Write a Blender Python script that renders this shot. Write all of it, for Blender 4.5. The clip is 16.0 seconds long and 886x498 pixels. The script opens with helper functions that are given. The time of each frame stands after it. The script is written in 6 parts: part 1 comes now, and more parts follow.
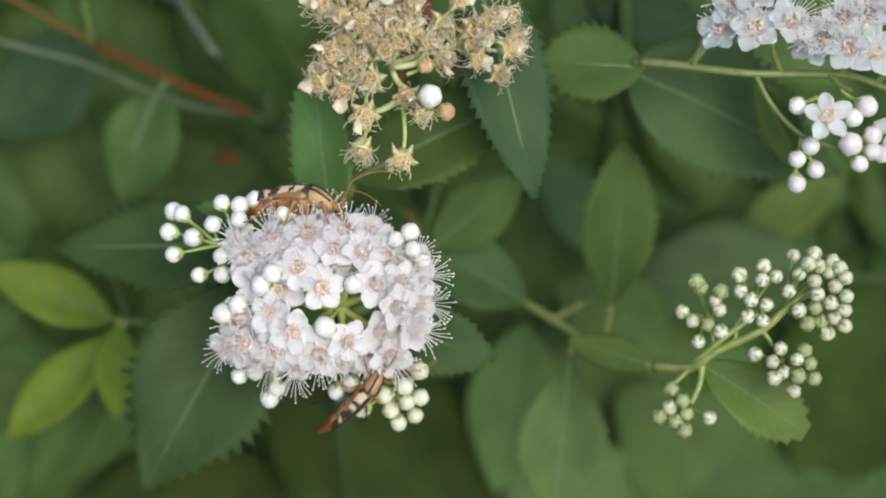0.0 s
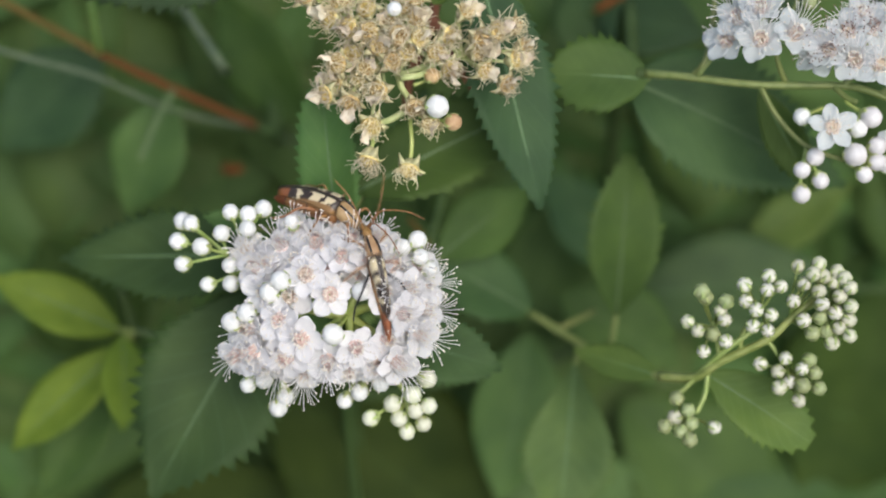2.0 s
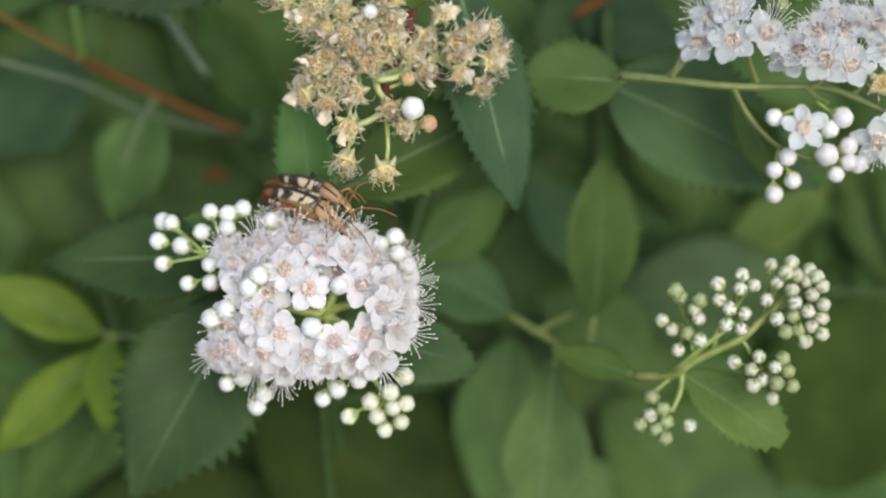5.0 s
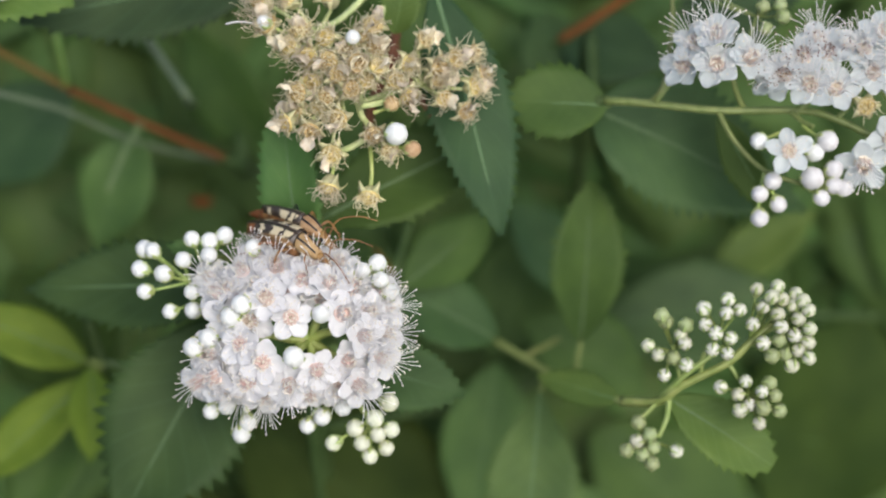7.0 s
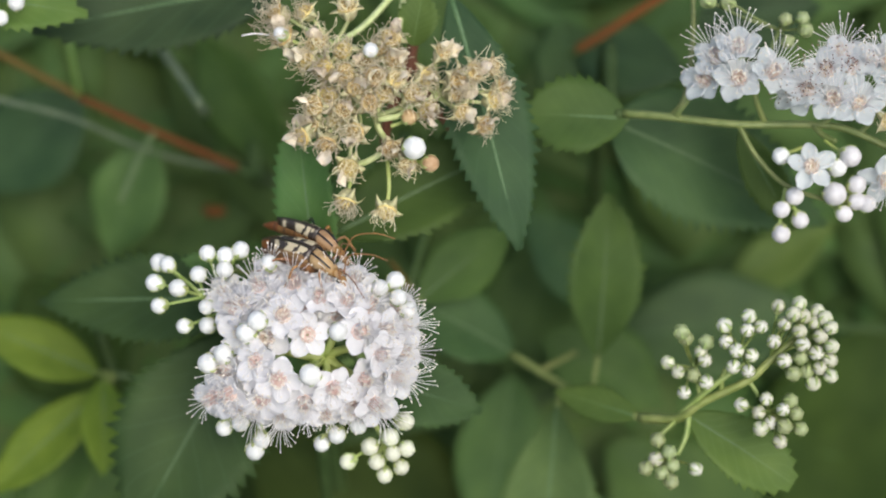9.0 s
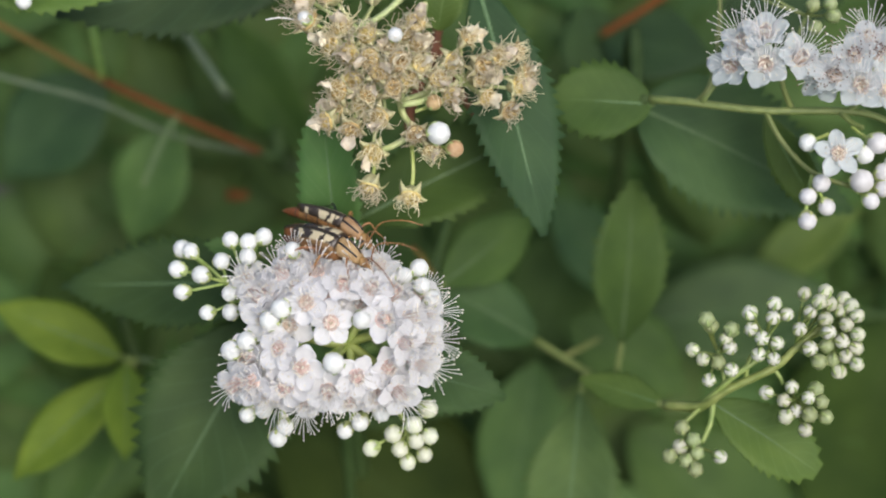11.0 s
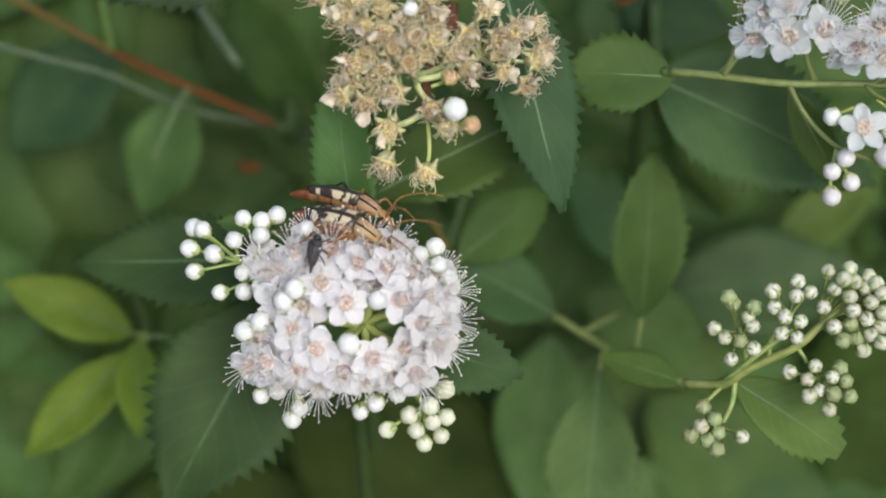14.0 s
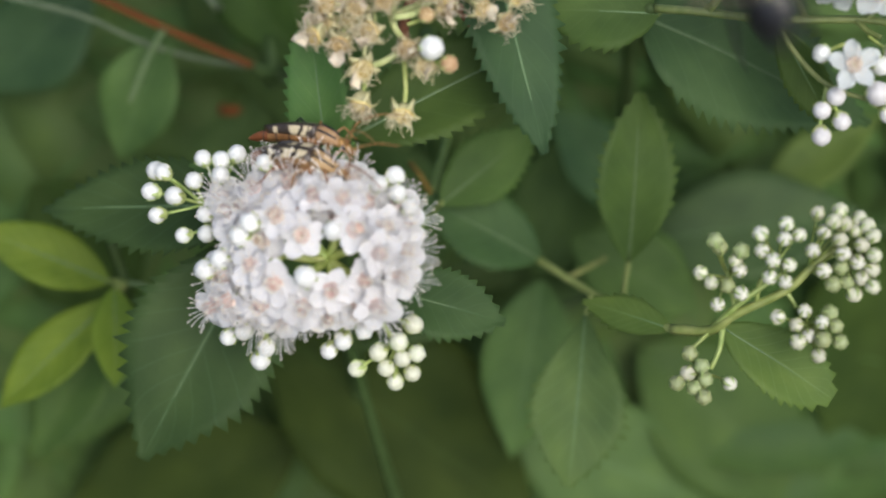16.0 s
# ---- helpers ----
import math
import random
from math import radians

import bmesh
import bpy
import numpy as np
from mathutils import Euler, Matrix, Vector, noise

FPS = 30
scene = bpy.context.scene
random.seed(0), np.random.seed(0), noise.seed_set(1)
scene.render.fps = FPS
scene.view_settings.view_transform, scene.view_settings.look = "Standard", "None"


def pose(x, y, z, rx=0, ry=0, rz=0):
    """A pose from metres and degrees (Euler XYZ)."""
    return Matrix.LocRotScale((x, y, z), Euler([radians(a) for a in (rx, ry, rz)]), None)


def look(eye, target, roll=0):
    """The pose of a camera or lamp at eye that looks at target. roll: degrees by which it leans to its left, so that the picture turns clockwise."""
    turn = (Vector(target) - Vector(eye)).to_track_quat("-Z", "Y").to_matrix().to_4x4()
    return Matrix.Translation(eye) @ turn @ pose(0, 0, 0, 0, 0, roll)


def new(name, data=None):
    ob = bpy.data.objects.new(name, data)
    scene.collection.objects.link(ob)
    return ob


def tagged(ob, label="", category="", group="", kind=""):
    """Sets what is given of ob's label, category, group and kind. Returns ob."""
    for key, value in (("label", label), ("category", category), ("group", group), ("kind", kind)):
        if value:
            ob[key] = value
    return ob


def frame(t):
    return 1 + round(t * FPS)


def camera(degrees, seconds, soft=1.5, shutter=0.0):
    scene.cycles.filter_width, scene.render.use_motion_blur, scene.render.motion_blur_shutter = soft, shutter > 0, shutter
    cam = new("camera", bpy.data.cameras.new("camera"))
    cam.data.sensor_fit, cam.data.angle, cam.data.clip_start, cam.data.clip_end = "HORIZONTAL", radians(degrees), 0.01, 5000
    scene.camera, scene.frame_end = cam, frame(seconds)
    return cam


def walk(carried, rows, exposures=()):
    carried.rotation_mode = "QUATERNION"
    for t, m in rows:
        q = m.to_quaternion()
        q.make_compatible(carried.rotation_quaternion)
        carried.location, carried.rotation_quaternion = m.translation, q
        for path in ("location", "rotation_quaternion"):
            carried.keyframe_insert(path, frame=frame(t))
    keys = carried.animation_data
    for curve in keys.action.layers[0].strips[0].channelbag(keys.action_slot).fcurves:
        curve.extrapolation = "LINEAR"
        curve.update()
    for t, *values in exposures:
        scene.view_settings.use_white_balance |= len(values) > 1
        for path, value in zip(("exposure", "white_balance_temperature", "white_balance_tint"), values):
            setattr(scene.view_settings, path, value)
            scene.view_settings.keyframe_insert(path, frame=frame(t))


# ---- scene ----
MM = 0.001
# The face of the shrub: x along it, y up its slope, z out of it, 0.9 m above the ground.
FACE = Matrix.Translation((0, 0, 0.9)) @ pose(0, 0, 0, 40, 0, 0)


def stand(x, y, z, rx=0, ry=0, rz=0):
    """A pose on the face of the shrub, in millimetres and degrees."""
    return FACE @ pose(x * MM, y * MM, z * MM, rx, ry, rz)


# ---- camera ----
cam = camera(26, 16.0, soft=2.05, shutter=0.9)
cam.data.dof.use_dof = True
cam.data.dof.focus_distance = 0.259
cam.data.dof.aperture_fstop = 9
walk(cam, [
    (0.0, stand(-3.83, 3.50, 267.79, -1.849, 0.164, 0.440)),
    (0.5, stand(-3.93, 2.83, 268.22, -1.685, 0.179, 0.564)),
    (1.0, stand(-4.03, 1.64, 268.60, -1.344, 0.240, 0.475)),
    (1.5, stand(-2.62, 2.52, 268.37, -1.452, 0.328, 0.388)),
    (2.0, stand(-4.85, 2.56, 269.04, -1.346, 0.138, 0.505)),
    (2.5, stand(-4.11, -0.07, 269.13, -1.105, 0.226, 0.635)),
    (3.0, stand(-6.23, -0.13, 269.81, -1.017, -0.022, 0.573)),
    (3.5, stand(-3.29, -2.08, 270.97, -0.801, 0.036, 0.419)),
    (4.0, stand(-2.01, -1.01, 271.78, -0.809, 0.187, 0.397)),
    (6.5, stand(-0.35, 0.53, 271.70, -0.260, 0.092, 0.035)),
    (7.0, stand(0.00, -0.00, 270.72, 0.001, -0.000, -0.001)),
    (7.5, stand(0.55, 1.73, 269.80, -0.005, 0.036, 0.071)),
    (8.0, stand(0.79, 0.96, 269.61, 0.110, 0.065, 0.091)),
    (8.5, stand(-0.77, 2.75, 268.50, -0.063, 0.078, 0.136)),
    (9.0, stand(-1.83, 2.94, 267.67, -0.185, 0.134, 0.193)),
    (11.5, stand(-2.53, 4.16, 265.64, -0.996, 0.850, 0.393)),
    (12.0, stand(-1.68, 4.81, 264.50, -1.283, 0.928, 0.289)),
    (12.5, stand(-2.27, 5.18, 263.84, -1.472, 0.979, 0.363)),
    (13.0, stand(-2.98, 5.87, 262.68, -1.736, 1.048, 0.291)),
    (13.5, stand(-2.46, 5.57, 261.65, -1.869, 1.144, 0.306)),
    (14.0, stand(-3.45, 7.12, 261.66, -2.218, 1.019, 0.214)),
    (14.5, stand(-2.12, 9.34, 259.56, -2.729, 1.198, 0.137)),
    (15.0, stand(-2.46, 10.33, 255.17, -3.533, 0.926, -0.034)),
    (15.5, stand(-2.63, 4.36, 255.01, -3.339, 0.953, -0.134)),
    (16.0, stand(1.09, 6.37, 254.26, -3.807, 1.407, -0.111)),
], exposures=[(0, 0.92, 6380, 7), (9.0, 0.92, 6380, 7), (11.5, 0.86, 6380, 7), (14.0, 0.86, 6380, 7), (14.5, 0.98, 6380, 7), (14.9, 0.96, 6380, 7), (15.2, 1.15, 6380, 7), (15.6, 1.17, 6380, 7), (16, 0.90, 6380, 7)])

# ---- light: an even, slightly hazy sky ----
world = bpy.data.worlds.new("sky")
scene.world = world
world.use_nodes = True
wn = world.node_tree.nodes
sky = wn.new("ShaderNodeTexSky")
sky.sky_type, sky.sun_disc = "NISHITA", False
sky.sun_elevation, sky.sun_rotation = radians(52), radians(150)
sky.dust_density, sky.air_density = 4.0, 1.0
world.node_tree.links.new(sky.outputs[0], wn["Background"].inputs[0])
wn["Background"].inputs[1].default_value = 0.098
sun = new("sun", bpy.data.lights.new("sun", "SUN"))
sun.data.energy, sun.data.angle, sun.data.color = 1.13, radians(42), (1.0, 0.98, 0.95)
sun.matrix_world = look((0.30, -0.66, 0.98), (0, 0, 0))


# ---- materials ----
def shader(name, rough=0.5):
    m = bpy.data.materials.new(name)
    m.use_nodes = True
    b = m.node_tree.nodes["Principled BSDF"]
    b.inputs["Roughness"].default_value = rough
    return m, m.node_tree.nodes, m.node_tree.links, b


def mottle(nodes, links, a, b, scale, detail=3.0, low=0.35, high=0.65, vector=None):
    """A colour output that drifts between two colours."""
    tex = nodes.new("ShaderNodeTexNoise")
    tex.inputs["Scale"].default_value, tex.inputs["Detail"].default_value = scale, detail
    if vector is None:
        vector = nodes.new("ShaderNodeTexCoord").outputs["Object"]
    links.new(vector, tex.inputs["Vector"])
    ramp = nodes.new("ShaderNodeValToRGB")
    ramp.color_ramp.elements[0].position, ramp.color_ramp.elements[1].position = low, high
    ramp.color_ramp.elements[0].color, ramp.color_ramp.elements[1].color = (*a, 1), (*b, 1)
    links.new(tex.outputs["Fac"], ramp.inputs["Fac"])
    return ramp.outputs["Color"], tex.outputs["Fac"]


def bump(nodes, links, b, height, depth, strength=0.6):
    n = nodes.new("ShaderNodeBump")
    n.inputs["Distance"].default_value, n.inputs["Strength"].default_value = depth, strength
    links.new(height, n.inputs["Height"])
    links.new(n.outputs[0], b.inputs["Normal"])


def varied(nodes, links, colour, hue=0.02, value=0.25, island=False):
    """Shift a colour a little from piece to piece."""
    if island:
        rnd = nodes.new("ShaderNodeNewGeometry").outputs["Random Per Island"]
    else:
        rnd = nodes.new("ShaderNodeObjectInfo").outputs["Random"]
    hsv = nodes.new("ShaderNodeHueSaturation")
    for name, lo, hi in (("Hue", 0.5 - hue, 0.5 + hue), ("Value", 1 - value, 1 + value)):
        mr = nodes.new("ShaderNodeMapRange")
        mr.inputs["To Min"].default_value, mr.inputs["To Max"].default_value = lo, hi
        links.new(rnd, mr.inputs["Value"])
        links.new(mr.outputs[0], hsv.inputs[name])
    links.new(colour, hsv.inputs["Color"])
    return hsv.outputs["Color"]


def thin(m, nodes, links, b, colour, share):
    """Let some light pass through a thin sheet."""
    tr = nodes.new("ShaderNodeBsdfTranslucent")
    links.new(colour, tr.inputs["Color"])
    mix = nodes.new("ShaderNodeMixShader")
    mix.inputs[0].default_value = share
    links.new(b.outputs[0], mix.inputs[1])
    links.new(tr.outputs[0], mix.inputs[2])
    links.new(mix.outputs[0], nodes["Material Output"].inputs["Surface"])


def plain(name, a, b_, scale=900, rough=0.5, depth=0.00004, value=0.12, see=0.0, hue=0.012):
    m, nodes, links, b = shader(name, rough)
    colour, fac = mottle(nodes, links, a, b_, scale)
    colour = varied(nodes, links, colour, hue, value)
    links.new(colour, b.inputs["Base Color"])
    bump(nodes, links, b, fac, depth)
    if see:
        thin(m, nodes, links, b, colour, see)
    return m


def leaf_material(name, a, b_, rib, rough=0.6, island=False, value=0.18, see=0.26, hue=0.014, rib_share=0.45):
    """Leaf green with paler side veins that fork off the midrib, and fine net relief."""
    m, nodes, links, b = shader(name, rough)
    b.inputs["Specular IOR Level"].default_value = 0.2
    tc = nodes.new("ShaderNodeTexCoord")
    colour, fac = mottle(nodes, links, a, b_, 130, 5.0, 0.3, 0.7)
    patch, _ = mottle(nodes, links, (0.66, 0.71, 0.72), (1.26, 1.18, 1.02), 70, 6.0, 0.3, 0.72)
    blotch = nodes.new("ShaderNodeMix")
    blotch.data_type, blotch.blend_type = "RGBA", "MULTIPLY"
    blotch.inputs["Factor"].default_value = 1.0
    links.new(colour, blotch.inputs["A"])
    links.new(patch, blotch.inputs["B"])
    colour = varied(nodes, links, blotch.outputs["Result"], hue, value, island)
    sep = nodes.new("ShaderNodeSeparateXYZ")
    links.new(tc.outputs["UV"], sep.inputs[0])

    def op(kind, x, y):
        n = nodes.new("ShaderNodeMath")
        n.operation = kind
        for k, v in ((0, x), (1, y)):
            if isinstance(v, (int, float)):
                n.inputs[k].default_value = v
            else:
                links.new(v, n.inputs[k])
        return n.outputs[0]

    across = op("ABSOLUTE", op("SUBTRACT", sep.outputs[0], 0.5), 0.0)
    wob = op("MULTIPLY", fac, 0.35)
    run = op("ADD", op("SUBTRACT", op("MULTIPLY", sep.outputs[1], 9.0), op("MULTIPLY", op("POWER", across, 0.8), 4.2)), wob)
    dist = op("ABSOLUTE", op("SUBTRACT", op("FRACT", run, 0.0), 0.5), 0.0)
    vein = nodes.new("ShaderNodeMapRange")
    vein.inputs["From Min"].default_value, vein.inputs["From Max"].default_value = 0.0, 0.09
    vein.inputs["To Min"].default_value, vein.inputs["To Max"].default_value = 1.0, 0.0
    vein.clamp = True
    links.new(dist, vein.inputs["Value"])
    mid = nodes.new("ShaderNodeMapRange")
    mid.inputs["From Min"].default_value, mid.inputs["From Max"].default_value = 0.0, 0.03
    mid.inputs["To Min"].default_value, mid.inputs["To Max"].default_value = 1.0, 0.0
    mid.clamp = True
    links.new(across, mid.inputs["Value"])
    lines = op("MAXIMUM", op("MULTIPLY", vein.outputs[0], 0.42), mid.outputs[0])
    mix = nodes.new("ShaderNodeMix")
    mix.data_type = "RGBA"
    links.new(op("MULTIPLY", lines, rib_share), mix.inputs["Factor"])
    links.new(colour, mix.inputs["A"])
    mix.inputs["B"].default_value = (*rib, 1)
    links.new(mix.outputs["Result"], b.inputs["Base Color"])
    net = nodes.new("ShaderNodeTexVoronoi")
    net.feature = "DISTANCE_TO_EDGE"
    net.inputs["Scale"].default_value = 900
    links.new(tc.outputs["Object"], net.inputs["Vector"])
    height = op("ADD", op("MULTIPLY", net.outputs["Distance"], 0.5), op("MULTIPLY", lines, -1.0))
    bump(nodes, links, b, height, 0.00012, 0.5)
    thin(m, nodes, links, b, mix.outputs["Result"], see)
    return m


LEAF = leaf_material("leaf_green", (0.037, 0.078, 0.023), (0.049, 0.097, 0.030), (0.072, 0.130, 0.052))
LEAF_BLUE = leaf_material("leaf_blue_green", (0.034, 0.068, 0.027), (0.045, 0.084, 0.034), (0.068, 0.124, 0.056))
LEAF_LIGHT = leaf_material("leaf_mid_green", (0.092, 0.170, 0.034), (0.122, 0.206, 0.048), (0.150, 0.225, 0.085), rib_share=0.6)
LEAF_MID = leaf_material("leaf_fresh_green", (0.074, 0.147, 0.040), (0.096, 0.175, 0.051), (0.122, 0.200, 0.080), rib_share=0.5)
# Olive leaf with the shade of the shrub's depth put into its colour.
LEAF_SHADED = leaf_material("leaf_olive_shaded", (0.032, 0.053, 0.011), (0.041, 0.066, 0.015), (0.048, 0.076, 0.020), rib_share=0.3)
LEAF_SHADED.node_tree.nodes["Principled BSDF"].inputs["Specular IOR Level"].default_value = 0.06
LEAF_GOLD = leaf_material("leaf_olive_yellow", (0.078, 0.112, 0.022), (0.098, 0.138, 0.030), (0.115, 0.155, 0.045), rib_share=0.4)
LEAF_GREY = leaf_material("leaf_grey_green", (0.051, 0.102, 0.036), (0.067, 0.126, 0.046), (0.085, 0.145, 0.062))
LEAF_OLIVE = leaf_material("leaf_olive", (0.052, 0.094, 0.020), (0.067, 0.115, 0.026), (0.084, 0.136, 0.040))
LEAF_YELLOW = leaf_material("leaf_yellow_green", (0.112, 0.205, 0.018), (0.168, 0.268, 0.030), (0.21, 0.28, 0.07), see=0.35, rib_share=0.6)
FILL = leaf_material("leaf_deep", (0.072, 0.135, 0.036), (0.088, 0.159, 0.045), (0.081, 0.15, 0.055), island=True, value=0.08, hue=0.016, rib_share=0.25, see=0.40)
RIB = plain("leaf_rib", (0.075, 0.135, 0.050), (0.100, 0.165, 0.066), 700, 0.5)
# Darker rib for deeper leaves; their shade is put into the colour.
RIB_SHADED = plain("leaf_rib_shaded", (0.055, 0.100, 0.032), (0.072, 0.122, 0.042), 700, 0.6)
STEM_TAN = plain("stem_tan", (0.14, 0.175, 0.052), (0.19, 0.225, 0.075), 400, 0.7)
STEM = plain("stem_green", (0.14, 0.23, 0.05), (0.20, 0.29, 0.075), 500, 0.5)
STALK = plain("stalk_yellow_green", (0.33, 0.42, 0.10), (0.46, 0.53, 0.18), 600, 0.5)
# Stem green with the shade inside the shrub painted into the colour.
STEM_SHADED = plain("stem_green_shaded", (0.036, 0.064, 0.018), (0.052, 0.085, 0.027), 400, 0.6)
STEM_SAGE = plain("stem_sage", (0.085, 0.125, 0.045), (0.11, 0.155, 0.06), 400, 0.7)
STEM_RUST = plain("stem_rust", (0.170, 0.060, 0.015), (0.145, 0.062, 0.018), 60, 0.9)
STEM_BARK = plain("stem_bark", (0.16, 0.06, 0.03), (0.25, 0.11, 0.05), 500, 0.7)
STEM_PALE = plain("stem_pale", (0.105, 0.145, 0.085), (0.14, 0.18, 0.11), 300, 0.6)
PETAL = plain("petal_white", (0.85, 0.838, 0.85), (0.91, 0.90, 0.908), 700, 0.6, 0.00003, 0.03, 0.50, 0.0)
# White petal tinted bluish: shade under the sky is put into its colour.
PETAL_SKYLIT = plain("petal_white_skylit", (0.77, 0.80, 0.805), (0.84, 0.86, 0.865), 700, 0.6, 0.00004, 0.03, 0.60, 0.0)
PETAL_OLD = plain("petal_withered", (0.61, 0.49, 0.32), (0.81, 0.73, 0.58), 900, 0.7, 0.0001, 0.12, 0.25)
FILAMENT_ROSE = plain("filament_rose", (0.76, 0.56, 0.50), (0.84, 0.70, 0.64), 900, 0.5, 0.00002, 0.05, 0.2, 0.01)
FILAMENT = plain("filament_white", (0.90, 0.87, 0.86), (0.96, 0.94, 0.93), 900, 0.5, 0.00002, 0.05, 0.25, 0.0)
ANTHER = plain("anther_pale", (0.80, 0.73, 0.62), (0.90, 0.85, 0.76), 2000, 0.7)
ANTHER_DARK = plain("anther_brown", (0.16, 0.10, 0.07), (0.30, 0.20, 0.14), 2000, 0.7)
DISC = plain("disc_pink", (0.74, 0.52, 0.45), (0.84, 0.67, 0.61), 1500, 0.5, 0.0001)
DISC_TAN = plain("disc_tan", (0.74, 0.60, 0.46), (0.84, 0.73, 0.60), 1500, 0.5, 0.0001)
BUD = plain("bud_white", (0.66, 0.665, 0.64), (0.81, 0.81, 0.79), 800, 0.5, 0.00008, 0.05, 0.15, 0.0)
BUD_ROSE = plain("bud_rose", (0.60, 0.575, 0.575), (0.74, 0.715, 0.715), 800, 0.5, 0.00008, 0.05, 0.15, 0.01)
BUD_CREAM = plain("bud_cream", (0.56, 0.57, 0.42), (0.70, 0.70, 0.57), 800, 0.5, 0.00008, 0.08, 0.12, 0.01)
BUD_GREEN = plain("bud_green", (0.24, 0.285, 0.12), (0.34, 0.38, 0.20), 800, 0.5, 0.00008, 0.10, 0.1, 0.01)
BUD_PEACH = plain("bud_peach", (0.38, 0.24, 0.11), (0.56, 0.40, 0.22), 900, 0.6, 0.0001, 0.08)
BUD_IVORY = plain("bud_pale", (0.53, 0.52, 0.44), (0.67, 0.66, 0.58), 800, 0.5, 0.00008, 0.06, 0.1, 0.01)
BUD_STRIPE = plain("bud_ivory", (0.43, 0.43, 0.31), (0.58, 0.57, 0.45), 800, 0.5, 0.00008, 0.08, 0.1, 0.01)
CALYX_DEEP = plain("calyx_deep_green", (0.25, 0.32, 0.11), (0.35, 0.41, 0.17), 900, 0.5, 0.0001)
STALK_DRY = plain("stalk_straw", (0.40, 0.45, 0.18), (0.52, 0.55, 0.27), 600, 0.6)
STALK_MID = plain("stalk_mid_green", (0.25, 0.34, 0.08), (0.33, 0.41, 0.13), 600, 0.5)
STEM_RUDDY = plain("stem_ruddy", (0.13, 0.085, 0.022), (0.15, 0.10, 0.028), 60, 0.9)
STALK_OLIVE = plain("stalk_olive", (0.13, 0.165, 0.045), (0.19, 0.22, 0.07), 600, 0.5)
STALK_DULL = plain("stalk_green", (0.19, 0.25, 0.06), (0.27, 0.32, 0.10), 600, 0.5)
CALYX = plain("calyx_green", (0.34, 0.41, 0.13), (0.46, 0.52, 0.22), 900, 0.5, 0.0001)
SEPAL_OLD = plain("sepal_straw", (0.41, 0.38, 0.19), (0.55, 0.50, 0.30), 900, 0.6, 0.0001, 0.12, 0.15)
HUSK = plain("husk_tan", (0.44, 0.305, 0.115), (0.59, 0.465, 0.195), 1400, 0.7, 0.0002, 0.2)
CURL = plain("curl_tan", (0.69, 0.585, 0.37), (0.89, 0.82, 0.62), 1200, 0.6, 0.00005, 0.24, 0.30)
SOIL = plain("soil", (0.020, 0.028, 0.010), (0.045, 0.046, 0.020), 30, 0.9, 0.01, 0.0)


for m in (STEM_TAN, STEM_RUST, STEM_RUDDY, STEM_PALE, STEM_SHADED):
    m.node_tree.nodes["Principled BSDF"].inputs["Specular IOR Level"].default_value = 0.15


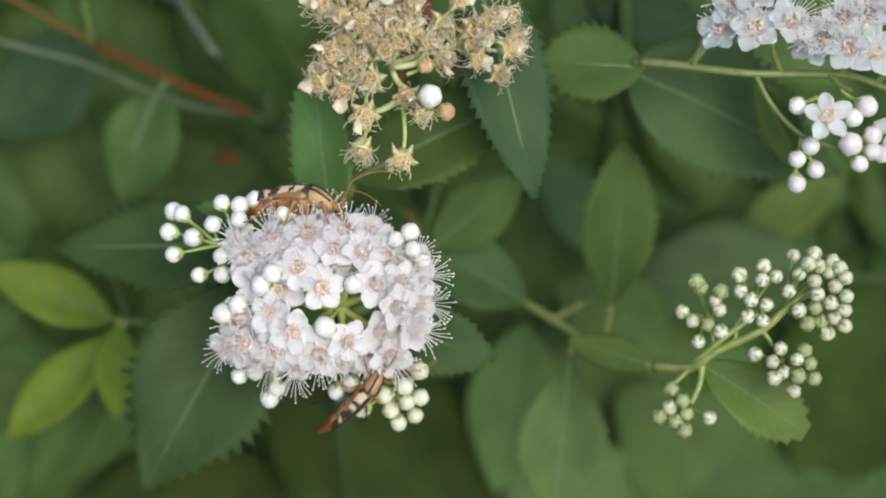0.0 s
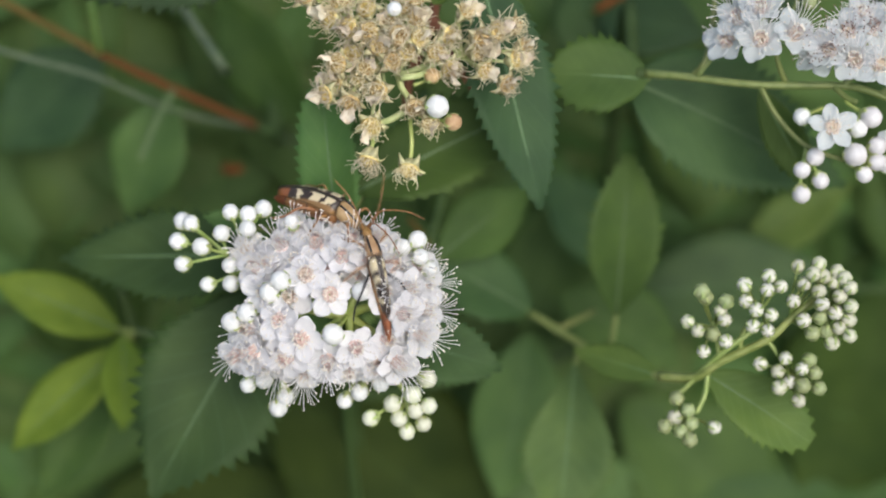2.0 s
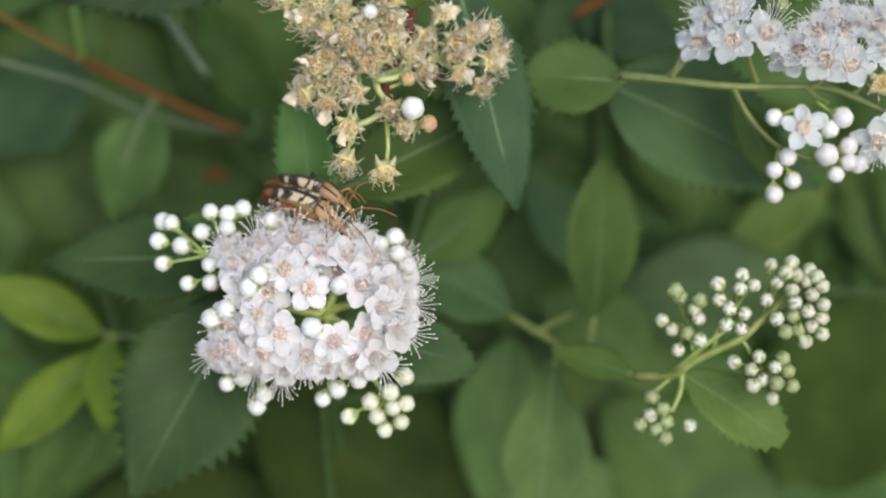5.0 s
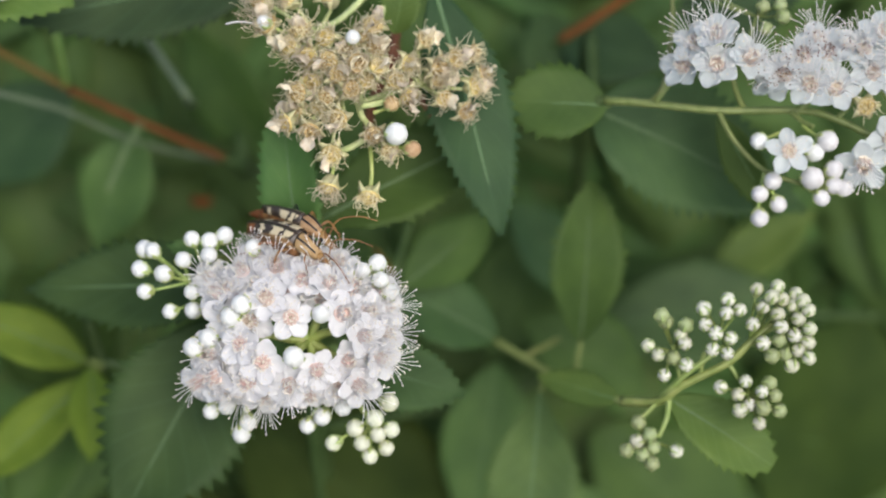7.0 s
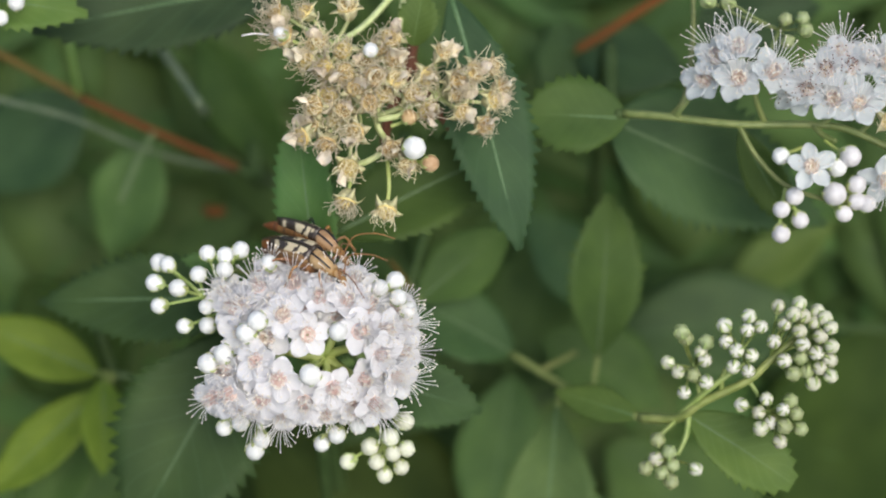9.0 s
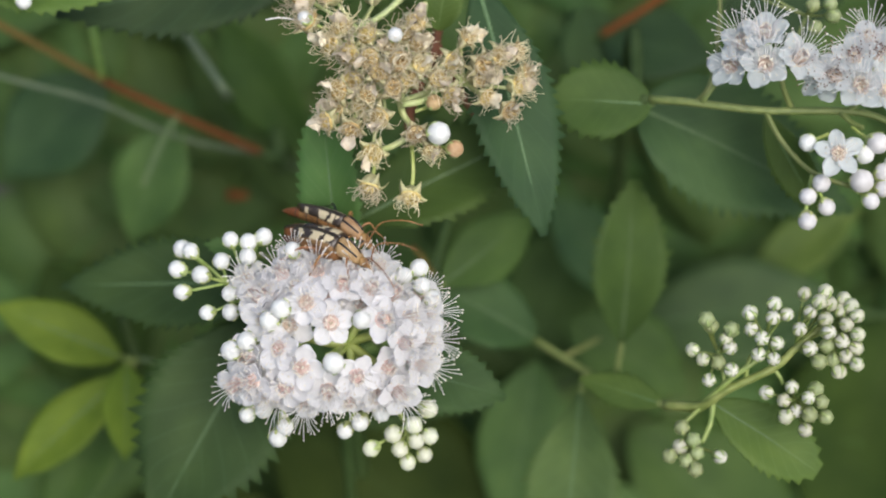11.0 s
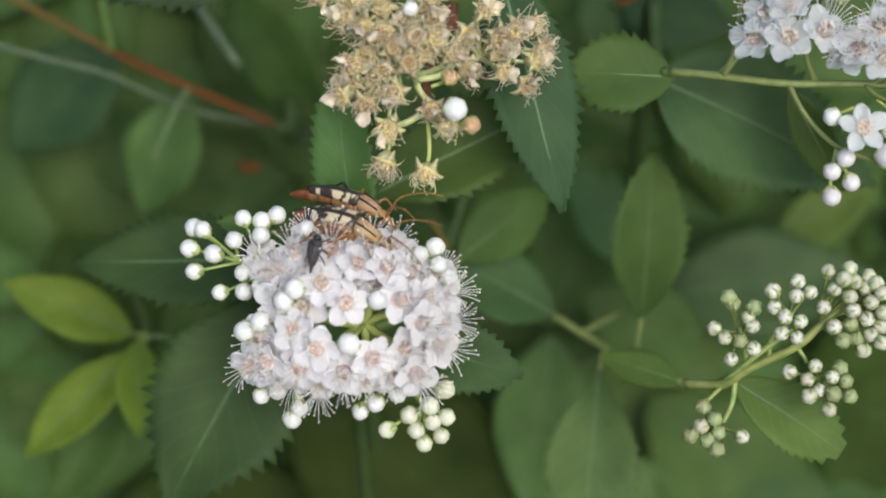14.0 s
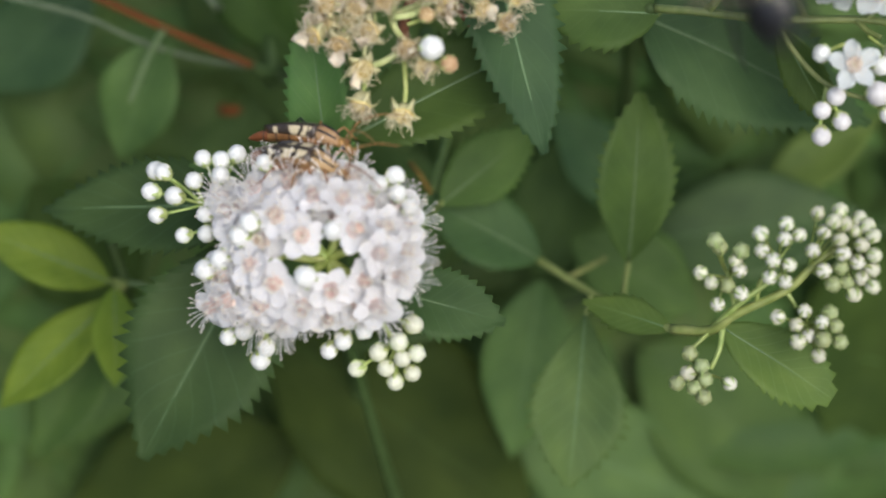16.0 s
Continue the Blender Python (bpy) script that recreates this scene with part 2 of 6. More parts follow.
def banded():
    """Wing cases: straw yellow with black bands across, rust at the tip."""
    m, nodes, links, b = shader("wing_case_banded", 0.32)
    tc = nodes.new("ShaderNodeTexCoord")
    sep = nodes.new("ShaderNodeSeparateXYZ")
    links.new(tc.outputs["Object"], sep.inputs[0])
    wob = nodes.new("ShaderNodeTexNoise")
    wob.inputs["Scale"].default_value = 700
    links.new(tc.outputs["Object"], wob.inputs["Vector"])
    ab = nodes.new("ShaderNodeMath")
    ab.operation = "MULTIPLY_ADD"
    ab.inputs[1].default_value, ab.inputs[2].default_value = 0.0034, -0.0017
    links.new(wob.outputs["Fac"], ab.inputs[0])
    ad = nodes.new("ShaderNodeMath")
    links.new(sep.outputs[0], ad.inputs[0])
    links.new(ab.outputs[0], ad.inputs[1])
    mr = nodes.new("ShaderNodeMapRange")
    mr.inputs["From Min"].default_value, mr.inputs["From Max"].default_value = -0.0072, 0.0022
    links.new(ad.outputs[0], mr.inputs["Value"])
    ramp = nodes.new("ShaderNodeValToRGB")
    cr = ramp.color_ramp
    cr.interpolation = "LINEAR"
    yellow, black, rust = (0.56, 0.47, 0.30, 1), (0.036, 0.024, 0.017, 1), (0.23, 0.078, 0.026, 1)
    stops = [(0.0, rust), (0.17, rust), (0.20, black), (0.31, black), (0.33, yellow), (0.42, yellow), (0.44, black),
             (0.57, black), (0.59, yellow), (0.71, yellow), (0.73, black), (0.80, black), (0.82, yellow), (0.91, yellow), (0.93, black)]
    cr.elements[0].position, cr.elements[0].color = stops[0]
    cr.elements[1].position, cr.elements[1].color = stops[-1]
    for p, c in stops[1:-1]:
        cr.elements.new(p).color = c
    links.new(mr.outputs[0], ramp.inputs["Fac"])
    # black seam and outer edge
    ay = nodes.new("ShaderNodeMath")
    ay.operation = "ABSOLUTE"
    links.new(sep.outputs[1], ay.inputs[0])
    seam = nodes.new("ShaderNodeMapRange")
    seam.inputs["From Min"].default_value, seam.inputs["From Max"].default_value = 0.00026, 0.00044
    seam.clamp = True
    links.new(ay.outputs[0], seam.inputs["Value"])
    mix = nodes.new("ShaderNodeMix")
    mix.data_type = "RGBA"
    links.new(seam.outputs[0], mix.inputs["Factor"])
    mix.inputs["A"].default_value = black
    links.new(ramp.outputs[0], mix.inputs["B"])
    edge = nodes.new("ShaderNodeMapRange")
    edge.inputs["From Min"].default_value, edge.inputs["From Max"].default_value = 0.0014, 0.0016
    edge.clamp = True
    links.new(ay.outputs[0], edge.inputs["Value"])
    rim = nodes.new("ShaderNodeMix")
    rim.data_type = "RGBA"
    links.new(edge.outputs[0], rim.inputs["Factor"])
    links.new(mix.outputs["Result"], rim.inputs["A"])
    rim.inputs["B"].default_value = (0.22, 0.12, 0.045, 1)
    links.new(rim.outputs["Result"], b.inputs["Base Color"])
    bump(nodes, links, b, wob.outputs["Fac"], 0.00008)
    return m


BANDS = banded()
AMBER = plain("beetle_amber", (0.17, 0.080, 0.026), (0.36, 0.19, 0.068), 500, 0.4, 0.00008, 0.1)
THORAX_TAN = plain("beetle_tan", (0.27, 0.165, 0.07), (0.42, 0.28, 0.135), 700, 0.5, 0.00008, 0.1)
RUST_RED = plain("beetle_rust_red", (0.15, 0.045, 0.016), (0.235, 0.080, 0.027), 700, 0.4, 0.00006, 0.1)
AMBER_DARK = plain("beetle_rust", (0.22, 0.10, 0.034), (0.34, 0.165, 0.058), 900, 0.4, 0.00006, 0.1)
BLACK = plain("chitin_black", (0.006, 0.006, 0.008), (0.014, 0.014, 0.018), 1500, 0.34, 0.0001, 0.0)
AMBER_BAR = plain("beetle_brown", (0.055, 0.030, 0.016), (0.10, 0.055, 0.03), 900, 0.4, 0.00008, 0.1)
BLACK_DULL = plain("chitin_slate", (0.014, 0.012, 0.012), (0.050, 0.045, 0.045), 1500, 0.55, 0.0001, 0.0)
FUR = plain("fur_pale_yellow", (0.30, 0.275, 0.14), (0.46, 0.425, 0.25), 900, 0.8, 0.0001, 0.1)
FUR_BLACK = plain("fur_black", (0.012, 0.012, 0.014), (0.035, 0.035, 0.04), 900, 0.7, 0.0001, 0.0)


def wing_material():
    m, nodes, links, b = shader("wing_membrane", 0.25)
    b.inputs["Base Color"].default_value = (0.20, 0.15, 0.10, 1)
    tr = nodes.new("ShaderNodeBsdfTransparent")
    mix = nodes.new("ShaderNodeMixShader")
    wave = nodes.new("ShaderNodeTexVoronoi")
    wave.feature = "DISTANCE_TO_EDGE"
    wave.inputs["Scale"].default_value = 420
    links.new(nodes.new("ShaderNodeTexCoord").outputs["Object"], wave.inputs["Vector"])
    mr = nodes.new("ShaderNodeMapRange")
    mr.inputs["From Max"].default_value = 0.06
    mr.inputs["To Min"].default_value, mr.inputs["To Max"].default_value = 0.45, 0.86
    links.new(wave.outputs["Distance"], mr.inputs["Value"])
    links.new(mr.outputs[0], mix.inputs[0])
    links.new(b.outputs[0], mix.inputs[1])
    links.new(tr.outputs[0], mix.inputs[2])
    links.new(mix.outputs[0], nodes["Material Output"].inputs["Surface"])
    return m


WING = wing_material()


# ---- mesh helpers, all lengths in millimetres ----
class Shape:
    """Vertices and faces that grow into one mesh."""

    def __init__(self):
        self.v, self.f, self.slot, self.uv = [], [], [], []

    def add(self, verts, faces, slot=0, uv=None):
        n = len(self.v)
        self.v += [tuple(p) for p in verts]
        self.f += [tuple(n + i for i in q) for q in faces]
        self.slot += [slot] * len(faces)
        self.uv += list(uv) if uv else [(0.5, 0.5)] * len(verts)
        return self

    def tube(self, path, radii, sides=6, slot=0, cap=True):
        path = [Vector(p) for p in path]
        verts, faces = [], []
        side = None
        for i, p in enumerate(path):
            d = (path[min(i + 1, len(path) - 1)] - path[max(i - 1, 0)]).normalized()
            if side is None:
                side = d.orthogonal().normalized()
            side = (side - d * side.dot(d)).normalized()
            other = d.cross(side)
            r = radii[i] if isinstance(radii, (list, tuple)) else radii
            for k in range(sides):
                a = 2 * math.pi * k / sides
                verts.append(p + (side * math.cos(a) + other * math.sin(a)) * r)
        for i in range(len(path) - 1):
            for k in range(sides):
                a, b = i * sides + k, i * sides + (k + 1) % sides
                faces.append((a, b, b + sides, a + sides))
        if cap:
            faces.append(tuple(reversed(range(sides))))
            faces.append(tuple(range((len(path) - 1) * sides, len(path) * sides)))
        return self.add(verts, faces, slot)

    def loft(self, rings, slot=0):
        """Rings with equal numbers of points, closed at both ends."""
        k = len(rings[0])
        verts = [p for ring in rings for p in ring]
        faces = []
        for i in range(len(rings) - 1):
            for j in range(k):
                a, b = i * k + j, i * k + (j + 1) % k
                faces.append((a, b, b + k, a + k))
        faces.append(tuple(reversed(range(k))))
        faces.append(tuple(range((len(rings) - 1) * k, len(rings) * k)))
        return self.add(verts, faces, slot)

    def ball(self, centre, rx, ry=None, rz=None, rings=7, sides=10, slot=0, dent=0.0, seed=0):
        ry, rz = ry or rx, rz or rx
        c = Vector(centre)
        out = []
        for i in range(rings + 1):
            a = math.pi * (i + (0.12 if i == 0 else -0.12 if i == rings else 0)) / rings
            ring = []
            for k in range(sides):
                b = 2 * math.pi * k / sides
                d = Vector((math.sin(a) * math.cos(b), math.sin(a) * math.sin(b), -math.cos(a)))
                s = 1 + dent * noise.noise(d * 2.2 + Vector((seed, 0, 0)))
                ring.append(c + Vector((d.x * rx, d.y * ry, d.z * rz)) * s)
            out.append(ring)
        return self.loft(out, slot)

    def mesh(self, name, mats):
        me = bpy.data.meshes.new(name)
        me.from_pydata([(x * MM, y * MM, z * MM) for x, y, z in self.v], [], self.f)
        for m in mats if isinstance(mats, (list, tuple)) else [mats]:
            me.materials.append(m)
        me.polygons.foreach_set("material_index", self.slot)
        me.polygons.foreach_set("use_smooth", [True] * len(self.f))
        lay = me.uv_layers.new(name="UVMap")
        loops = np.zeros(len(me.loops), dtype=np.int32)
        me.loops.foreach_get("vertex_index", loops)
        lay.data.foreach_set("uv", np.array(self.uv, dtype=np.float32)[loops].ravel())
        me.update()
        return me


def thing(name, at, label, category, group="", kind=""):
    ob = new(name)
    ob.empty_display_size = 0.004
    ob.matrix_basis = stand(*at)
    return tagged(ob, label, category, group, kind)


def part(name, mesh, parent, m=None, label=""):
    ob = new(name, mesh)
    ob.parent = parent
    if m is not None:
        ob.matrix_basis = m
    return tagged(ob, label)


def rel(p, o):
    return tuple(a - b for a, b in zip(p, o))


def bend(points, n=6):
    """A smooth curve through points."""
    pts = [Vector(p) for p in points]
    pts = [pts[0] * 2 - pts[1]] + pts + [pts[-1] * 2 - pts[-2]]
    out = []
    for i in range(1, len(pts) - 2):
        a, b, c, d = pts[i - 1:i + 3]
        for k in range(n):
            t = k / n
            out.append(0.5 * ((2 * b) + (c - a) * t + (2 * a - 5 * b + 4 * c - d) * t * t + (3 * b - a - 3 * c + d) * t ** 3))
    out.append(pts[-2])
    return out


def taper(n, a, b):
    return [a + (b - a) * i / (n - 1) for i in range(n)]


def turned(p, direction, spin=0.0, size=1.0):
    """A pose at p (mm) whose z axis points along direction."""
    q = Vector(direction).to_track_quat("Z", "Y").to_matrix().to_4x4()
    return Matrix.Translation(Vector(p) * MM) @ q @ pose(0, 0, 0, 0, 0, spin) @ Matrix.Diagonal((size, size, size, 1))


DOWN = FACE.to_3x3().inverted() @ Vector((0, 0, -1))


def to_ground(p):
    """How far below p (mm on the face) the ground lies, in mm along DOWN."""
    return (FACE @ (Vector(p) * MM)).z / MM


def stalk(parent, points, r0, r1, mat, name="stalk", sides=6, n=5, label=""):
    path = bend(points, n)
    return part(name, Shape().tube(path, taper(len(path), r0, r1), sides).mesh(name, mat), parent, None, label)


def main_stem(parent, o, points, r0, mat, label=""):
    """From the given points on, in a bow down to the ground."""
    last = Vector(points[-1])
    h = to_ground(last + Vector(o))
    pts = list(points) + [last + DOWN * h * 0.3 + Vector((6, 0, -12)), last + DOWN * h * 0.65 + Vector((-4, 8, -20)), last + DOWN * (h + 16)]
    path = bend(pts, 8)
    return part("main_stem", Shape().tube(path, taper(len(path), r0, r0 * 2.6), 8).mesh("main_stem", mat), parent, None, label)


# ---- leaves ----
def leaf_shape(length, half, peak=0.45, teeth=16, fold=0.18, curl=0.10, wave=0.05, seed=0, rows=None, cols=8, tip=1.0, twist=0.0, full=0.95):
    """A leaf along +y from the origin, upper side +z; toothed towards its tip."""
    rng = random.Random(seed)
    rows = rows or max(teeth * 2 + 4, 20)
    power = math.log(0.5) / math.log(peak)
    top, uvs = [], []
    for i in range(rows + 1):
        v = i / rows
        w = half * max(math.sin(math.pi * min(1, v ** power)) ** full if 0 < v < 1 else 0, 0) + (0.35 if v < 0.9 else 0.05)
        if v > 0.6:
            w *= 1 - (v - 0.6) * 0.35 * tip
        step = length / rows
        for j in range(cols + 1):
            u = 2 * j / cols - 1
            x, y = w * u, length * v
            if teeth and abs(u) > 0.99 and 0.18 < v < 0.985:
                if i % 2:
                    x *= 1 + 0.05 + 0.12 * rng.random()
                    y += step * 0.9
                else:
                    x *= 0.94
            z = fold * abs(x) ** 1.1 - curl * length * (v - 0.35) ** 2 * 1.6
            z += wave * half * math.sin(v * 9 + seed + u * 1.5) * abs(u) + wave * half * 0.8 * noise.noise(Vector((x * 0.13, y * 0.13, seed * 3.1)))
            z += twist * x * (v - 0.3)
            top.append((x, y, z))
            uvs.append((j / cols, v))
    n, k = len(top), cols + 1
    verts = top + [(x, y, z - 0.22) for x, y, z in top]
    faces = []
    for i in range(rows):
        for j in range(cols):
            a = i * k + j
            faces.append((a, a + 1, a + k + 1, a + k))
            faces.append((n + a, n + a + k, n + a + k + 1, n + a + 1))
        a, b = i * k, i * k + cols
        faces += [(a, a + k, n + a + k, n + a), (b, n + b, n + b + k, b + k)]
    return Shape().add(verts, faces, 0, uvs + uvs)


LEAF_COUNT = [0]


def leaf(parent, o, base, tip, half, mat, lean=(0, 0), peak=0.45, teeth=16, fold=0.16, curl=0.09, wave=0.06, tipness=1.0, label="", foot=None, twist=0.0, full=0.95):
    """One leaf from base to tip (mm on the face), its upper side turned out of the face and leaned; foot: where its short stalk begins."""
    LEAF_COUNT[0] += 1
    seed = LEAF_COUNT[0]
    base, tip = Vector(rel(base, o)), Vector(rel(tip, o))
    axis = (tip - base)
    y = axis.normalized()
    z = Vector((lean[0], lean[1], 1.0))
    z = (z - y * z.dot(y)).normalized()
    x = y.cross(z)
    m = Matrix((x, y, z)).transposed().to_4x4()
    m.translation = base * MM
    length = axis.length
    ob = part("leaf", leaf_shape(length, half, peak, teeth, fold, curl, wave, seed, tip=tipness, twist=twist, full=full).mesh("leaf", mat), parent, m, label)
    path = []
    for i in range(12):
        v = i / 11 * 0.97
        path.append((0, length * v, -curl * length * (v - 0.35) ** 2 * 1.6 - 0.10 + wave * half * 0.8 * noise.noise(Vector((0, length * v * 0.13, seed * 3.1)))))
    # the rib's colour darkens with depth, in place of shade
    part("midrib", Shape().tube(path, taper(12, min(0.42, 0.012 * length), 0.08), 5).mesh("midrib", RIB if (base + Vector(o)).z > -13 else RIB_SHADED if (base + Vector(o)).z > -50 else mat), ob)
    if foot is not None:
        stalk(parent, [rel(foot, o), (Vector(rel(foot, o)) + base) / 2 - Vector((0, 0, 0.6)), base], 0.45, 0.38, STEM_TAN, "leaf_stalk")
    return ob


# ---- flowers ----
def petal_shape(length=2.75, width=3.0, cup=0.35, seed=0):
    rng = random.Random(seed)
    rows, cols = 6, 6
    top = []
    for i in range(rows + 1):
        v = i / rows
        w = width / 2 * (0.20 + 0.80 * math.sin(math.pi * min(1, 0.10 + v * 0.74)) ** 0.65) * (1 if v < 0.9 else 0.86)
        for j in range(cols + 1):
            u = 2 * j / cols - 1
            y = 0.55 + length * v - (0.32 * abs(u) ** 2.4 * v * length * 0.55)
            z = cup * (abs(u) ** 2) * 0.9 + cup * v * v * 1.3 + 0.10 * rng.uniform(-1, 1) * v
            top.append((w * u, y, z))
    n, k = len(top), cols + 1
    verts = top + [(x, y, z - 0.07) for x, y, z in top]
    faces = []
    for i in range(rows):
        for j in range(cols):
            a = i * k + j
            faces.append((a, a + 1, a + k + 1, a + k))
            faces.append((n + a, n + a + k, n + a + k + 1, n + a + 1))
        a, b = i * k, i * k + cols
        faces += [(a, a + k, n + a + k, n + a), (b, n + b, n + b + k, b + k)]
    a = rows * k
    faces += [(a + j, a + j + 1, n + a + j + 1, n + a + j) for j in range(cols)]
    return Shape().add(verts, faces)


def stamens_shape(count, reach, spread, seed, each=2):
    """Fine threads that stand up round the disc, each with a small head."""
    rng = random.Random(seed)
    s = Shape()
    for i in range(count):
        a = 2 * math.pi * (i + rng.uniform(-0.3, 0.3)) / count
        long = i % each == 0
        h = reach * rng.uniform(0.75, 1.15) if long else 1.5 * rng.uniform(0.8, 1.2)
        out = spread * rng.uniform(0.6, 1.25) if long else -0.25
        b = Vector((math.cos(a) * 0.95, math.sin(a) * 0.95, 0.15))
        d = Vector((math.cos(a), math.sin(a), 0))
        t = b + d * out * h * 0.75 + Vector((rng.uniform(-0.2, 0.2), rng.uniform(-0.2, 0.2), h * (1.0 if not long else 0.85)))
        mid = b + (t - b) * 0.5 + Vector((0, 0, 0.28 * h * 0.5)) - d * 0.1 * h
        path = bend([b, mid, t], 3)
        s.tube(path, taper(len(path), 0.060, 0.042), 3, 0 if long else 2)
        s.ball(t, 0.15, 0.11, 0.11, 3, 5, 1)
    return s


def core_shape():
    """Cup, nectar ring and five small carpels."""
    s = Shape()
    rings = []
    for r, z in ((0.35, -1.25), (0.85, -0.75), (1.1, -0.1), (1.12, 0.12), (0.85, 0.28), (0.55, 0.16), (0.2, 0.12)):
        rings.append([(r * math.cos(a), r * math.sin(a), z) for a in [2 * math.pi * k / 12 for k in range(12)]])
    s.loft(rings[:4], 0)
    s.loft(rings[2:], 1)
    for k in range(10):
        a = 2 * math.pi * k / 10
        s.ball((0.92 * math.cos(a), 0.92 * math.sin(a), 0.25), 0.20, 0.20, 0.15, 3, 5, 1)
    for k in range(5):
        a = 2 * math.pi * (k + 0.5) / 5
        s.ball((0.34 * math.cos(a), 0.34 * math.sin(a), 0.45), 0.17, 0.17, 0.42, 4, 6, 2)
    return s


PETALS = [petal_shape(2.8, 3.1, c, 5 + i).mesh("petal", PETAL) for i, c in enumerate((0.30, 0.42, 0.22))]
PETALS_SKYLIT = [petal_shape(2.9, 3.1, c, 5 + i).mesh("petal", PETAL_SKYLIT) for i, c in enumerate((0.30, 0.42, 0.22))]
STAMENS = [stamens_shape(k, r, sp, 20 + i, e).mesh("stamen_tuft", [FILAMENT, ANTHER, FILAMENT_ROSE]) for i, (k, e, r, sp) in enumerate(((36, 3, 2.7, 0.50), (42, 3, 3.7, 0.46), (50, 2, 5.6, 0.38), (42, 2, 4.3, 0.42), (54, 2, 4.9, 0.66)))]
STAMENS_DARK = stamens_shape(52, 4.2, 0.72, 31).mesh("stamen_tuft", [FILAMENT, ANTHER_DARK, FILAMENT_ROSE])
CORE = core_shape().mesh("flower", [CALYX, DISC, DISC])
CORE_TAN = core_shape().mesh("flower", [CALYX, DISC_TAN, DISC_TAN])
RNG = random.Random(7)


def flower(parent, p, n, size=1.0, stamens=0, tan=False, dark=False, slim=1.0, petals=None):
    core = part("flower", CORE_TAN if tan else CORE, parent, turned(p, n, RNG.uniform(0, 72), size))
    lift = RNG.uniform(-6, 14)
    for k in range(5):
        m = pose(0, 0, 0.05 * MM, 0, 0, 72 * k + RNG.uniform(-5, 5)) @ pose(0, 0, 0, lift + RNG.uniform(-8, 8), RNG.uniform(-9, 9), 0)
        part("petal", (petals or PETALS)[RNG.randrange(3)], core, m @ Matrix.Scale(RNG.uniform(0.92, 1.06), 4) @ Matrix.Diagonal((slim, 1, 1, 1)))
    part("stamen_tuft", STAMENS_DARK if dark else STAMENS[stamens], core, pose(0, 0, 0, 0, 0, RNG.uniform(0, 360)))
    return core


def bud_shape(seed, sepals=0.35, flat=1.0):
    """A round bud in overlapping petals, in a small green cup; slot 0 petals, slot 1 cup."""
    s = Shape()
    rings = []
    for i in range(11):
        a = math.pi * (0.02 + 0.96 * i / 10)
        ring = []
        for k in range(30):
            b = 2 * math.pi * k / 30
            fold = -0.11 * (1 - abs(math.sin(2.5 * b + 1.6 * math.cos(a) + seed))) ** 2.5 * min(1, max(0, 0.25 - 1.6 * math.cos(a))) * math.sin(a) ** 0.5
            r = 1.2 * (1 + fold)
            ring.append((r * math.sin(a) * math.cos(b), r * math.sin(a) * math.sin(b), -1.2 * flat * math.cos(a) + 0.25))
        rings.append(ring)
    s.loft(rings, 0)
    cup = []
    for r, z in ((0.25, -1.45), (0.75, -1.15), (1.0, -0.65), (0.95, -0.5)):
        cup.append([(r * math.cos(2 * math.pi * k / 10), r * math.sin(2 * math.pi * k / 10), z) for k in range(10)])
    s.loft(cup, 1)
    for k in range(5):
        b = 2 * math.pi * k / 5 + 0.3 * seed
        ribs = []
        for i in range(5):
            v = i / 4
            a = math.pi * (0.30 + sepals * v)
            w = 0.50 * (1 - v) ** 0.8 + 0.03
            c = Vector((math.sin(a) * math.cos(b), math.sin(a) * math.sin(b), -math.cos(a) * flat)) * 1.27 + Vector((0, 0, 0.25))
            t = Vector((-math.sin(b), math.cos(b), 0))
            o = Vector((math.cos(b), math.sin(b), -math.cos(a))).normalized() * 0.06
            ribs.append([c - t * w, c + o, c + t * w, c - o])
        s.loft(ribs, 1)
    return s


BUDS = {}
for kind, m, sep in (("white", BUD, 0.27), ("rose", BUD_ROSE, 0.22), ("cream", BUD_CREAM, 0.34), ("stripe", BUD_IVORY, 0.58), ("ivory", BUD_STRIPE, 0.52), ("green", BUD_GREEN, 0.50), ("peach", BUD_PEACH, 0.3)):
    BUDS[kind] = [bud_shape(i, sep).mesh("bud", [m, CALYX_DEEP if kind in ("stripe", "ivory", "green") else CALYX]) for i in range(2)]


def bud(parent, p, n, d=2.4, kind="white"):
    return part("bud", BUDS[kind][RNG.randrange(2)], parent, turned(p, n, RNG.uniform(0, 360), d / 2.45))


def spray(parent, o, node, buds, d, kind, r=0.28, spread=0.9, sink=3.0, mat=None):
    """A little umbel: a stalk from the node to each bud, and the bud on it."""
    node = Vector(rel(node, o))
    for row in buds:
        p = Vector(rel(row[:3], o))
        k = row[3] if len(row) > 3 else kind
        away = p - node
        n = Vector((away.x * spread, away.y * spread, max(abs(away.z), sink))).normalized()
        n = (n + Vector((RNG.uniform(-0.2, 0.2), RNG.uniform(-0.2, 0.2), 0.25))).normalized()
        size = d * RNG.uniform(0.92, 1.08)
        foot = p - n * size * 0.55
        stalk(parent, [node, node + (foot - node) * 0.5 - Vector((0, 0, 0.12 * away.length)), foot], r, r * 0.85, mat or STALK, "pedicel", 5, 3)
        bud(parent, p, n, size, k)


